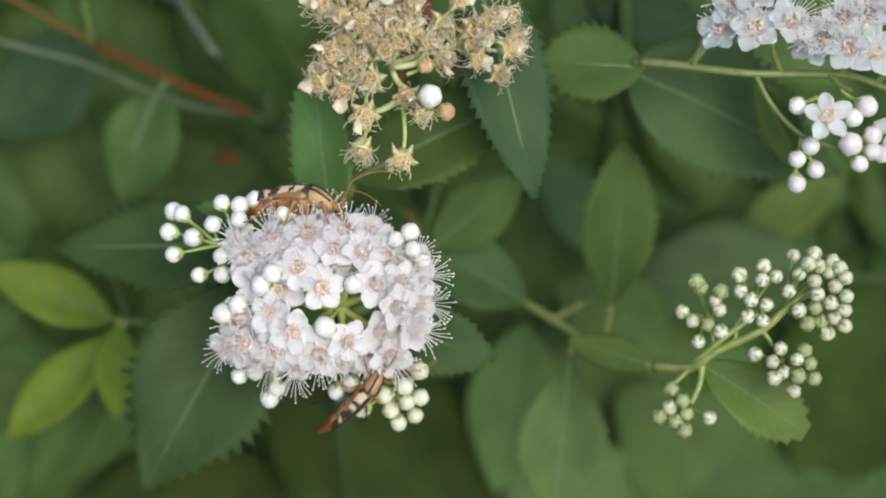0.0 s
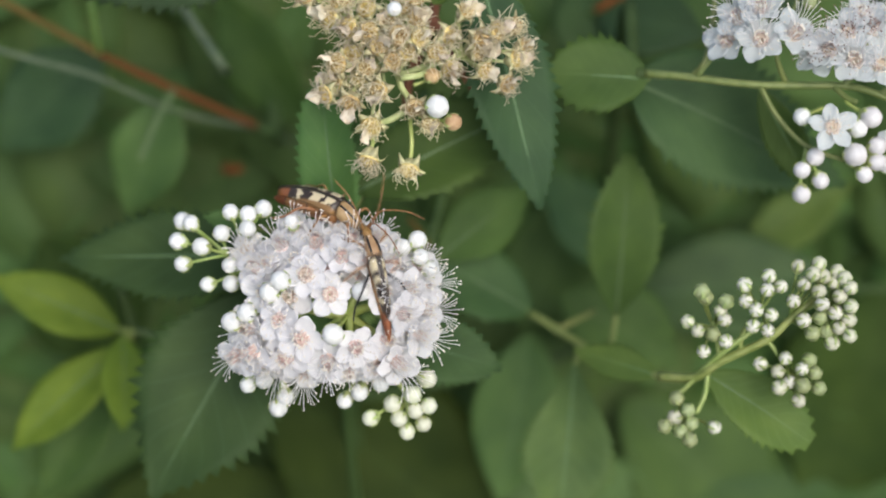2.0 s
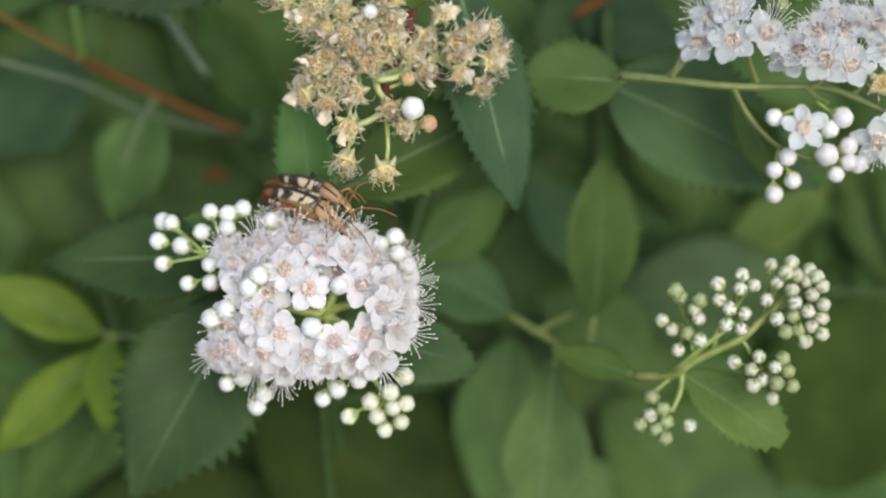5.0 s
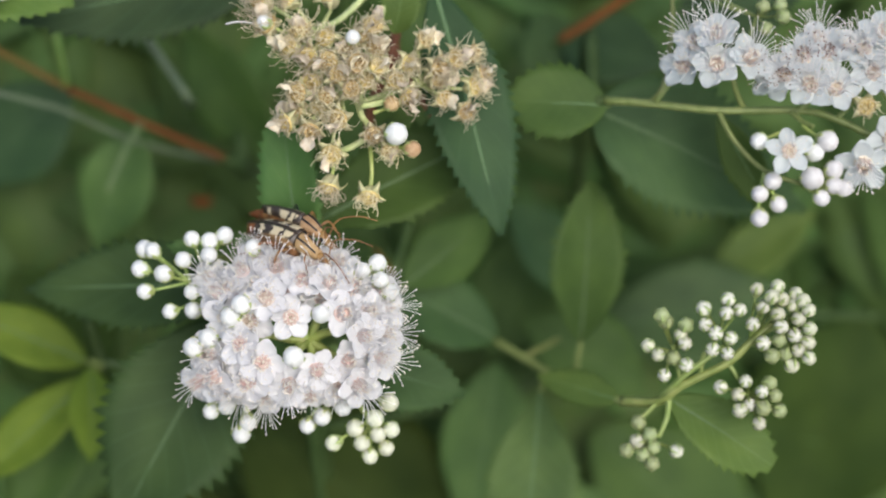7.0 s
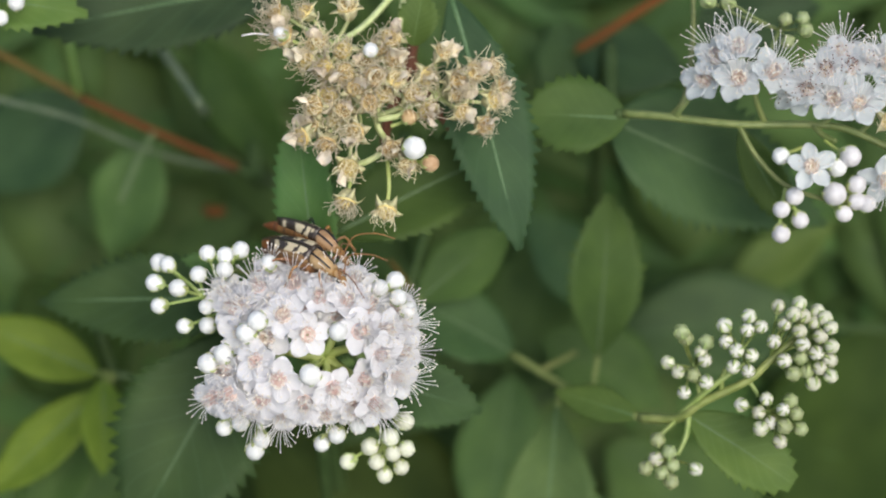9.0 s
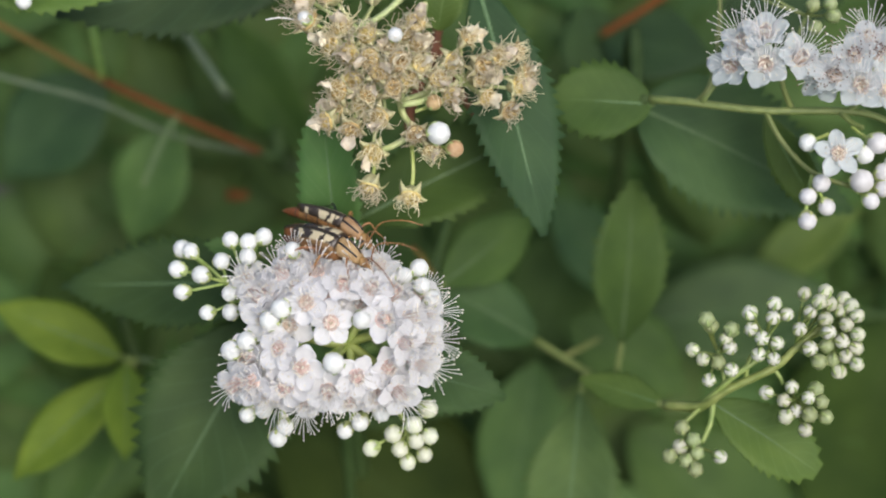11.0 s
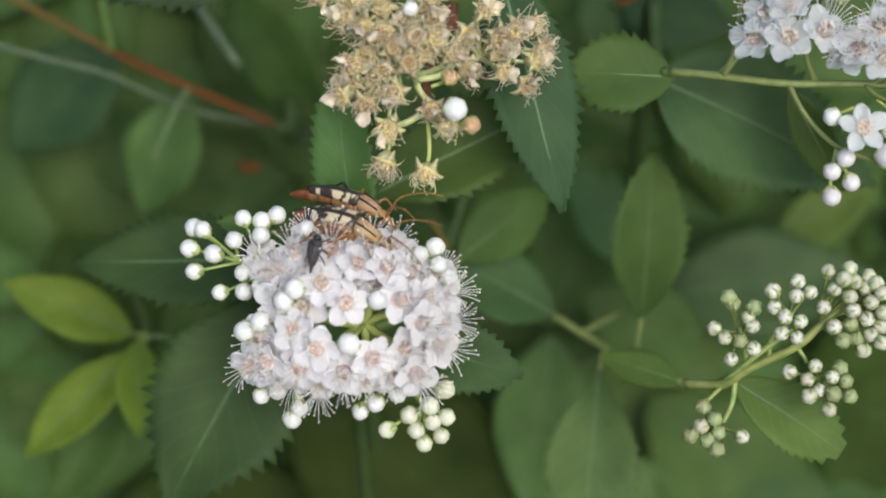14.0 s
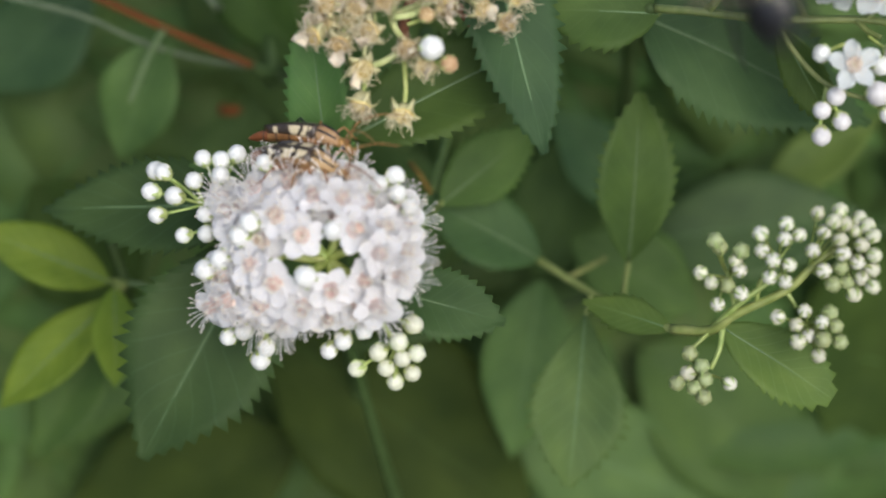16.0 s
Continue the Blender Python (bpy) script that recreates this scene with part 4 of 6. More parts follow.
open_flowers((38.1, 26.4, 0.0), [(37.9, 29.3, 5.0), (37.9, 25.2, 5.5), (42.4, 26.2, 4.5), (33.8, 25.4, 2.5), (35.3, 28.3, 3.0)], 0.98, push=0.12)
open_flowers((52.3, 24.8, 0.0), [(47.5, 23.8, 5.0), (50.1, 26.5, 4.5), (53.5, 27.0, 4.0), (46.3, 23.6, 3.0)], 0.92, dark=True)
open_flowers((52.3, 24.8, 0.0), [(50.9, 22.5, 5.0), (54.2, 22.0, 5.5), (56.3, 27.7, 3.0), (52.4, 29.0, 2.5)], 0.95)
open_flowers((60.3, 24.8, 0.0), [(59.6, 24.2, 5.0), (58.6, 27.6, 4.0), (62.7, 25.9, 4.0), (64.3, 22.0, 4.0), (61.4, 29.9, 3.0), (64.5, 29.1, 3.0), (65.3, 17.4, 3.0)], 0.95)
open_flowers((49.1, 16.0, 0.0), [(47.9, 13.5, 5.0)], 0.98, tilt=(0.05, 0.35), threads=(0,), slim=0.78)
open_flowers((61.9, 15.2, 0.0), [(58.4, 12.0, 4.0), (62.1, 15.6, 4.0)], 1.0, tilt=(0.1, -0.5), slim=0.8)
spent = rel((58.6, 19.8, 5.0), WHITE)
husk(white, spent, (0.1, -0.3, 1.0), 1.05, (0,))
stalk(white, [rel((60.3, 20.8, 0.0), WHITE), Vector(spent) - Vector((0, -0.4, 1.4))], 0.36, 0.28, STALK, "pedicel", 5, 3)
spray(white, WHITE, (47.5, 16.4, 0.0), [(44.2, 15.1, 3.0), (51.7, 13.6, 3.0)], 2.6, "white")
spray(white, WHITE, (50.7, 17.5, 0.0), [(53.4, 15.1, 3.5)], 3.1, "rose")
spray(white, WHITE, (45.4, 10.9, -0.5), [(44.4, 7.8, 2.0), (46.1, 9.6, 2.0), (46.9, 6.4, 2.0), (44.3, 4.5, 2.0)], 2.6, "rose", 0.3)
spray(white, WHITE, (51.0, 9.1, 0.5), [(52.7, 7.2, 3.0), (54.4, 11.0, 3.0), (54.4, 8.9, 3.0), (55.8, 8.5, 3.0)], 2.5, "rose", 0.3)
spray(white, WHITE, (51.0, 9.1, 0.5), [(51.3, 9.8, 3.5)], 3.2, "rose", 0.3)
spray(white, WHITE, (44.8, 33.1, -3.0), [(45.1, 34.2, 0.0), (47.5, 34.4, 0.0), (45.5, 31.2, 0.0), (47.9, 32.8, 0.0), (34.4, 36.8, 0.0), (37.2, 36.6, 0.0)], 2.0, "green", 0.22, mat=STALK_OLIVE)
stalk(white, [rel(p, WHITE) for p in ((42.2, 25.8, -2.0), (43.6, 29.9, -3.0), (44.8, 33.1, -3.0))], 0.36, 0.28, STALK_OLIVE, "branch")
main_stem(white, WHITE, [rel((23.5, 21.6, -8.0), WHITE), rel((22.3, 21.5, -14.0), WHITE), rel((24.1, 20.7, -62.0), WHITE)], 0.8, STEM_SHADED)
L = white
leaf(L, WHITE, (23.9, 20.9, -8.0), (8.8, 21.6, -7.0), 5.2, LEAF_OLIVE, (0.0, 0.15), 0.5, 8, tipness=0.5, full=0.7)
leaf(L, WHITE, (22.6, 21.0, -15.0), (56.0, 6.0, -21.0), 9.2, LEAF_GREY, (0.0, 0.2), 0.34, 19, foot=(24.1, 21.1, -10.0))
leaf(L, WHITE, (39.8, 19.0, -6.0), (48.6, 4.6, -11.0), 2.6, LEAF_OLIVE, (-0.3, 0.0), 0.45, 11, fold=0.25)

# ---- shoot with green-white buds ----
GREEN = (33.2, -20.6, 0.0)
green = thing("bud_cluster", GREEN, "branching cluster of small round green-white spirea buds", "flower head", "spirea flower heads")
for pts, a, b in ((((25.9, -22.1, -8.0), (30.8, -21.8, -4.0), (33.8, -19.3, -1.0), (40.0, -16.0, 1.0), (43.0, -13.1, 2.0), (46.4, -10.2, 2.0)), 0.74, 0.52),
                  (((30.8, -21.6, -4.0), (34.0, -17.9, 0.0), (37.6, -15.0, 1.0), (41.4, -12.2, 1.5)), 0.48, 0.36), (((32.3, -20.9, -3.0), (31.8, -24.0, -2.0), (30.6, -26.8, -2.0)), 0.45, 0.32),
                  (((40.0, -16.0, 1.0), (41.0, -17.4, 1.0), (41.4, -18.3, 1.0)), 0.35, 0.3), (((33.8, -19.3, -1.0), (33.0, -15.9, 0.0), (32.4, -13.5, 0.0)), 0.35, 0.28),
                  (((36.4, -17.5, 0.0), (36.6, -15.0, 1.0), (38.1, -12.6, 2.0)), 0.38, 0.3), (((30.8, -21.9, -4.0), (28.7, -23.7, -3.0), (27.7, -24.7, -3.0)), 0.3, 0.25)):
    stalk(green, [rel(p, GREEN) for p in pts], a, b, STALK_DULL, "branch")
spray(green, GREEN, (43.1, -13.2, 1.0), [(44.4, -8.1, 4.2), (42.9, -10.5, 4.9), (46.6, -10.8, 5.6), (44.4, -13.1, 4.2)], 2.05, "stripe", 0.22, mat=STALK_DULL)
spray(green, GREEN, (43.1, -13.2, 1.0), [(43.6, -5.7, 4.2), (46.3, -5.3, 4.9), (45.4, -6.7, 5.6), (47.0, -7.1, 4.2), (46.3, -9.1, 4.9)], 2.05, "ivory", 0.22, mat=STALK_DULL)
spray(green, GREEN, (43.1, -13.2, 1.0), [(46.6, -12.7, 4.2), (45.5, -14.8, 4.9)], 2.05, "green", 0.22, mat=STALK_DULL)
spray(green, GREEN, (48.4, -10.8, 1.0), [(48.8, -11.9, 4.2)], 2.05, "stripe", 0.22, mat=STALK_DULL)
spray(green, GREEN, (48.4, -10.8, 1.0), [(49.0, -6.3, 4.2), (49.8, -7.3, 4.9), (50.5, -8.5, 5.6), (48.6, -7.9, 4.2), (49.2, -9.7, 4.9), (50.6, -11.0, 5.6), (50.6, -12.9, 4.2), (49.2, -14.0, 4.9), (50.5, -15.0, 5.6), (48.4, -16.0, 4.2)], 2.05, "ivory", 0.22, mat=STALK_DULL)
spray(green, GREEN, (48.4, -10.8, 1.0), [(47.6, -14.5, 4.2)], 2.05, "green", 0.22, mat=STALK_DULL)
spray(green, GREEN, (39.1, -12.0, 1.0), [(39.5, -7.1, 4.2), (36.2, -8.3, 4.9), (39.1, -8.9, 5.6), (41.2, -8.5, 4.2), (36.4, -10.5, 4.9), (37.7, -11.6, 5.6), (39.9, -12.3, 4.2), (37.4, -13.8, 4.9), (39.3, -14.4, 5.6)], 2.05, "stripe", 0.22, mat=STALK_DULL)
spray(green, GREEN, (32.8, -14.5, -1.0), [(33.8, -13.2, 2.2), (33.9, -16.1, 2.9), (30.8, -17.5, 3.6)], 2.05, "stripe", 0.22, mat=STALK_DULL)
spray(green, GREEN, (32.8, -14.5, -1.0), [(33.2, -12.0, 2.2), (28.7, -13.5, 2.9), (30.0, -14.7, 3.6)], 2.05, "ivory", 0.22, mat=STALK_DULL)
spray(green, GREEN, (32.8, -14.5, -1.0), [(31.2, -10.2, 2.2), (33.9, -10.7, 2.9), (30.4, -9.3, 3.6), (32.2, -15.2, 2.2)], 2.05, "green", 0.22, mat=STALK_DULL)
spray(green, GREEN, (43.3, -20.5, 0.0), [(42.2, -18.5, 3.2), (38.7, -19.2, 3.9), (44.2, -19.8, 4.6), (42.8, -21.7, 3.2)], 2.05, "stripe", 0.22, mat=STALK_DULL)
spray(green, GREEN, (43.3, -20.5, 0.0), [(41.2, -20.3, 3.2), (41.3, -22.4, 3.9), (43.8, -24.1, 4.6)], 2.05, "ivory", 0.22, mat=STALK_DULL)
spray(green, GREEN, (43.3, -20.5, 0.0), [(45.4, -18.7, 3.2), (46.1, -20.4, 3.9), (44.4, -22.0, 4.6), (46.8, -22.5, 3.2)], 2.05, "green", 0.22, mat=STALK_DULL)
spray(green, GREEN, (29.2, -27.4, -4.0), [(32.9, -28.5, -0.8)], 2.05, "stripe", 0.22, mat=STALK_DULL)
spray(green, GREEN, (29.2, -27.4, -4.0), [(27.5, -27.2, -0.8)], 2.05, "ivory", 0.22, mat=STALK_DULL)
spray(green, GREEN, (29.2, -27.4, -4.0), [(27.7, -24.6, -0.8), (29.2, -26.2, -0.1), (25.9, -28.3, 0.6), (29.7, -28.0, -0.8), (28.2, -29.0, -0.1), (29.4, -30.1, 0.6)], 2.05, "green", 0.22, mat=STALK_DULL)
leaf(green, GREEN, (32.4, -21.3, -4.0), (47.1, -30.7, -2.0), 4.3, LEAF_LIGHT, (0.1, 0.25), 0.56, 11, foot=(30.9, -21.8, -5.0), tipness=0.4, full=0.62)
leaf(green, GREEN, (25.7, -22.0, -8.5), (13.8, -18.6, -15.0), 2.3, LEAF_LIGHT, (0.0, 0.3), 0.45, 8, fold=0.1)
stalk(green, [rel(p, GREEN) for p in ((25.9, -22.1, -8.0), (21.1, -21.1, -20.0), (16.9, -19.6, -30.0), (7.8, -14.4, -38.0), (1.6, -12.6, -60.0))], 0.58, 0.62, STEM_TAN, "branch", 8)
main_stem(green, GREEN, [rel((1.6, -12.6, -60.0), GREEN), rel((-0.4, -14.1, -75.0), GREEN), rel((-1.5, -21.7, -100.0), GREEN)], 0.9, STEM_SHADED)
leaf(green, GREEN, (21.6, -14.6, -30.0), (22.8, 10.0, -22.0), 5.3, LEAF_OLIVE, (0.1, 0.0), 0.5, 13, fold=0.2, foot=(20.2, -21.8, -26.0), tipness=0.3, full=0.85)
leaf(green, GREEN, (15.2, -22.0, -28.0), (12.6, -46.4, -21.0), 6.7, LEAF_MID, (0.15, 0.3), 0.58, 15, foot=(16.2, -19.4, -30.0), full=0.85)
leaf(green, GREEN, (8.6, -14.4, -36.0), (-9.0, -4.6, -32.0), 5.4, LEAF, (0.0, 0.3), 0.45, 13)
stalk(green, [rel(p, GREEN) for p in ((12.2, -17.5, -35.0), (15.9, -15.7, -36.0), (18.7, -14.4, -38.0))], 0.5, 0.4, STEM_TAN, "branch")

# ---- leaves of the main shoot ----
LS = (-23.4, -10.5, -30.0)
shoot = thing("leafy_shoot", LS, "leafy spirea shoot with dark green toothed leaves", "shrub shoot", "leafy shoots")
main_stem(shoot, LS, [rel((-24.0, -2.4, -16.0), LS), rel((-22.9, -6.9, -24.0), LS), rel((-21.7, -18.1, -38.0), LS)], 0.8, STEM_SHADED)
leaf(shoot, LS, (-30.3, -5.3, -12.0), (-63.0, -5.6, -16.0), 6.3, LEAF, (0.0, 0.25), 0.42, 17, foot=(-24.1, -4.2, -18.0))
leaf(shoot, LS, (-32.9, -1.1, -7.0), (-39.6, 0.6, -5.0), 1.35, LEAF_MID, (0.0, 0.3), 0.45, 8, foot=(-24.1, -2.5, -17.0))
leaf(shoot, LS, (-30.5, -9.0, -14.0), (-48.2, -41.0, -11.0), 10.2, LEAF, (0.1, 0.25), 0.48, 17, foot=(-23.2, -5.9, -22.0))
leaf(shoot, LS, (-11.7, -16.9, -7.0), (3.2, -20.9, -6.0), 4.5, LEAF, (0.0, 0.2), 0.42, 10, foot=(-22.2, -8.6, -26.0), tipness=0.4)
leaf(shoot, LS, (-6.1, -5.7, -30.0), (7.9, 5.3, -34.0), 4.6, LEAF_OLIVE, (0.1, 0.1), 0.45, 12, foot=(-8.4, -8.0, -34.0))
stalk(shoot, [rel(p, LS) for p in ((-8.4, -8.0, -34.0), (-7.2, -2.6, -38.0), (-5.4, 4.2, -42.0))], 0.6, 0.45, STEM, "branch")
stalk(shoot, [rel(p, LS) for p in ((-21.7, -18.1, -38.0), (-13.0, -13.5, -36.0), (-8.4, -8.0, -34.0))], 0.7, 0.6, STEM, "branch")

stalk(shoot, [rel(p, LS) for p in ((-11.0, 0.1, -36.0), (-9.3, -1.9, -34.0), (-6.8, -6.0, -34.0))], 0.4, 0.5, STEM_RUDDY, "twig")

# ---- young yellow-green shoot ----
YS = (-55.5, -18.6, -39.0)
young = thing("leafy_shoot", YS, "young shoot with smooth yellow-green leaves", "shrub shoot", "leafy shoots")
leaf(young, YS, (-57.4, -18.0, -38.0), (-77.0, -9.4, -34.0), 4.3, LEAF_YELLOW, (0.0, 0.3), 0.45, 0, foot=(-54.9, -18.3, -39.0), tipness=0.3)
leaf(young, YS, (-56.7, -20.6, -38.0), (-73.6, -36.6, -32.0), 4.3, LEAF_YELLOW, (-0.2, 0.2), 0.5, 0, foot=(-55.1, -18.6, -39.0), tipness=0.3)
leaf(young, YS, (-56.6, -19.0, -38.0), (-55.8, -33.8, -34.0), 3.4, LEAF_YELLOW, (0.3, 0.2), 0.45, 0, foot=(-54.9, -18.3, -39.0), tipness=0.3)
leaf(young, YS, (-60.8, -27.8, -50.0), (-71.7, -47.0, -46.0), 5.4, LEAF_OLIVE, (-0.1, 0.3), 0.45, 0)
stalk(young, [rel(p, YS) for p in ((-56.6, -13.2, -38.0), (-55.8, -16.0, -38.5), (-55.0, -18.4, -39.5))], 0.42, 0.5, STEM_SAGE, "branch")
stalk(young, [rel(p, YS) for p in ((-51.4, -19.0, -39.0), (-53.2, -18.5, -39.0), (-55.0, -18.4, -39.5))], 0.35, 0.45, STEM_SAGE, "branch")
main_stem(young, YS, [rel((-56.3, -13.5, -38.0), YS), rel((-55.1, -18.4, -40.0), YS), rel((-57.1, -24.9, -56.0), YS)], 0.45, STEM_SHADED)

# ---- shoots behind, up the slope ----
BS = (-50.3, 21.3, -49.0)
rust = thing("leafy_shoot", BS, "rust-red stem with dull green leaves hanging from it", "shrub shoot", "leafy shoots")
stalk(rust, [rel(p, BS) for p in ((-83.8, 38.1, -44.0), (-73.1, 32.5, -46.0), (-62.3, 26.7, -48.0))], 0.52, 0.60, STEM_RUDDY, "twig", 8)
stalk(rust, [rel(p, BS) for p in ((-62.4, 26.7, -48.0), (-50.4, 21.2, -50.0), (-37.1, 15.4, -54.0))], 0.61, 0.62, STEM_RUST, "twig", 8)
stalk(rust, [rel(p, BS) for p in ((-62.6, 34.9, -40.0), (-62.4, 31.9, -42.0), (-62.5, 26.9, -48.0))], 0.55, 0.5, STEM, "leaf_stalk")
stalk(rust, [rel(p, BS) for p in ((-50.4, 21.2, -50.0), (-52.5, 17.0, -48.0), (-55.4, 9.4, -46.0))], 0.55, 0.40, STEM_SAGE, "leaf_stalk")
leaf(rust, BS, (-51.0, 20.5, -52.0), (-59.6, 0.1, -56.0), 6.4, LEAF_MID, (-0.3, -0.3), 0.5, 0)
leaf(rust, BS, (-30.8, 16.3, -62.0), (-44.9, 38.8, -58.0), 6.5, LEAF_OLIVE, (-0.2, -0.4), 0.45, 0)
leaf(rust, BS, (-65.1, 28.0, -62.0), (-83.7, 11.0, -66.0), 8.2, LEAF_BLUE, (-0.4, -0.4), 0.45, 0)
main_stem(rust, BS, [rel((-37.1, 15.4, -54.0), BS), rel((-34.5, 13.3, -60.0), BS), rel((-35.5, 6.5, -90.0), BS)], 0.9, STEM_SHADED)
stalk(rust, [rel(p, BS) for p in ((-43.8, 8.6, -68.0), (-43.0, 8.2, -66.0), (-40.6, 8.4, -66.0))], 0.9, 0.8, STEM_RUST, "twig")

GS = (-57.1, 20.3, -56.0)
pale = thing("grass_stalk", GS, "pale grey-green dry grass stalk", "grass")
stalk(pale, [rel(p, GS) for p in ((-87.0, 29.6, -44.0), (-74.5, 26.0, -44.0), (-62.9, 23.0, -46.0), (-55.2, 19.5, -50.0), (-47.2, 16.8, -54.0), (-37.4, 15.0, -60.0), (-30.0, 12.6, -90.0))], 0.42, 0.4, STEM_PALE, "stem")
stalk(pale, [rel(p, GS) for p in ((-51.5, 39.0, -41.0), (-48.1, 34.2, -42.0), (-44.7, 29.2, -43.0), (-41.6, 24.3, -46.0), (-47.5, 28.0, -90.0))], 0.8, 0.75, STEM_PALE, "stem")

TS = (-40.6, 37.0, -14.0)
upper = thing("leafy_shoot", TS, "spirea shoot with broad toothed leaves and a few white buds", "shrub shoot", "leafy shoots")
leaf(upper, TS, (-24.1, 41.9, -18.0), (-63.0, 34.3, -13.0), 7.0, LEAF_BLUE, (0.0, 0.2), 0.48, 18, foot=(-19.2, 44.6, -20.0))
leaf(upper, TS, (-73.7, 38.4, -6.0), (-53.3, 35.6, -5.0), 3.9, LEAF_LIGHT, (0.0, 0.2), 0.45, 10, foot=(-77.5, 41.1, -8.0))
spray(upper, TS, (-67.1, 39.2, -6.0), [(-64.6, 34.3, -1.0), (-62.4, 36.4, -1.0), (-66.3, 36.1, -1.0), (-63.5, 38.5, -1.0)], 2.5, "white", 0.3)
stalk(upper, [rel(p, TS) for p in ((-77.5, 41.1, -8.0), (-71.5, 40.6, -7.0), (-67.1, 39.2, -6.0))], 0.5, 0.4, STALK, "branch")
stalk(upper, [rel(p, TS) for p in ((-77.5, 41.1, -8.0), (-49.6, 46.9, -18.0), (-19.2, 44.6, -20.0))], 0.8, 0.9, STEM, "branch")
main_stem(upper, TS, [rel((-19.2, 44.6, -20.0), TS), rel((-18.8, 43.2, -34.0), TS), rel((-18.5, 38.2, -70.0), TS)], 0.8, STEM_SHADED)

RS = (29.8, 39.8, -50.0)
far = thing("leafy_shoot", RS, "shoot with dull green leaves and a rust-red twig", "shrub shoot", "leafy shoots")
stalk(far, [rel(p, RS) for p in ((19.6, 35.1, -52.0), (24.7, 38.1, -50.0), (30.6, 41.9, -48.0), (38.8, 46.7, -46.0))], 0.75, 0.75, STEM_RUST, "twig")
leaf(far, RS, (19.6, 35.1, -52.0), (36.7, 30.7, -44.0), 6.5, LEAF_BLUE, (0.0, 0.2), 0.45, 0)
leaf(far, RS, (16.9, 40.4, -55.0), (21.3, 21.8, -50.0), 6.0, LEAF, (0.0, 0.2), 0.45, 0)
leaf(far, RS, (39.0, 39.5, -48.0), (58.9, 41.8, -44.0), 8.0, LEAF_BLUE, (0.0, 0.2), 0.45, 0)
main_stem(far, RS, [rel((19.6, 35.1, -52.0), RS), rel((17.1, 33.2, -60.0), RS), rel((15.8, 26.0, -96.0), RS)], 0.8, STEM_SHADED)

LSH = (48.7, -5.6, -50.0)
lower = thing("leafy_shoot", LSH, "low shoot with broad shaded leaves", "shrub shoot", "leafy shoots")
leaf(lower, LSH, (27.0, -33.0, -78.0), (60.0, -61.0, -80.0), 13.0, LEAF_OLIVE, (0.0, 0.25), 0.45, 0)
leaf(lower, LSH, (27.0, -13.5, -66.0), (64.0, -8.6, -66.0), 9.0, LEAF_GREY, (0.0, 0.25), 0.45, 0)
leaf(lower, LSH, (47.6, -5.2, -70.0), (66.0, 7.0, -68.0), 4.6, LEAF_GOLD, (0.1, 0.4), 0.45, 0)
leaf(lower, LSH, (8.6, -20.0, -72.0), (18.5, 6.0, -74.0), 8.5, LEAF_OLIVE, (0.1, 0.2), 0.45, 0)
leaf(lower, LSH, (9.5, -19.7, -60.0), (4.6, -49.5, -60.0), 7.6, LEAF_MID, (0.1, 0.25), 0.45, 0)
# Four leaves coloured dark to stand in for shade deep in the shrub.
leaf(lower, LSH, (-36.0, -27.4, -64.0), (10.0, -62.1, -66.0), 16.0, LEAF_SHADED, (0.1, 0.1), 0.45, 0)
leaf(lower, LSH, (76.9, -11.8, -78.0), (62.0, -54.0, -80.0), 16.0, LEAF_SHADED, (0.1, 0.2), 0.45, 0)
leaf(lower, LSH, (-32.0, -48.0, -72.0), (-76.0, -66.0, -74.0), 13.0, LEAF_SHADED, (0.0, 0.1), 0.45, 0)
leaf(lower, LSH, (-76.7, -3.9, -70.0), (-59.9, -26.1, -72.0), 11.0, LEAF_SHADED, (0.0, 0.1), 0.5, 0)
leaf(lower, LSH, (4.0, -46.0, -72.0), (40.0, -60.0, -76.0), 11.0, LEAF_MID, (0.0, 0.1), 0.45, 0)
leaf(lower, LSH, (13.9, -12.3, -52.0), (35.0, -23.8, -54.0), 7.5, LEAF_OLIVE, (0.0, 0.2), 0.5, 0)
leaf(lower, LSH, (26.5, -9.4, -60.0), (11.4, 8.6, -57.0), 5.6, LEAF_GREY, (0.0, 0.2), 0.5, 0)
stalk(lower, [rel(p, LSH) for p in ((-21.8, -31.1, -60.0), (9.5, -25.7, -66.0), (29.5, -17.8, -68.0), (51.5, -11.9, -68.0), (76.9, -11.8, -66.0))], 0.9, 0.7, STEM_SHADED, "branch")
main_stem(lower, LSH, [rel((29.2, -17.6, -64.0), LSH), rel((29.4, -24.5, -78.0), LSH), rel((30.9, -40.2, -110.0), LSH)], 1.0, STEM_SHADED)


# ---- insects; each faces +x with its back to +z, lengths in millimetres ----
def ring(x, ry, rz, zc, n=12, flat=0.0):
    out = []
    for k in range(n):
        a = 2 * math.pi * k / n
        z = math.sin(a) * rz
        out.append((x, math.cos(a) * ry, zc + (z if z > 0 else z * (1 - flat))))
    return out


def leg(parent, points, mat, r=0.20):
    path = bend(points, 3)
    return part("leg", Shape().tube(path, taper(len(path), r, r * 0.45), 5).mesh("leg", mat), parent)


def feeler(parent, points, mat, r=0.12, n=11):
    """A jointed feeler."""
    path = bend(points, n)
    radii = [r * (1.25 if i % 3 == 0 else 0.8) * (1 - 0.45 * i / len(path)) for i in range(len(path))]
    return part("antenna", Shape().tube(path, radii, 5).mesh("antenna", mat), parent)


def arch(s, k):
    """Bow a body down towards its two ends."""
    s.v = [(x, y, z - k * (x - 0.4) ** 2 - 1.6 * k * max(0, x - 2.2) ** 2) for x, y, z in s.v]
    return s


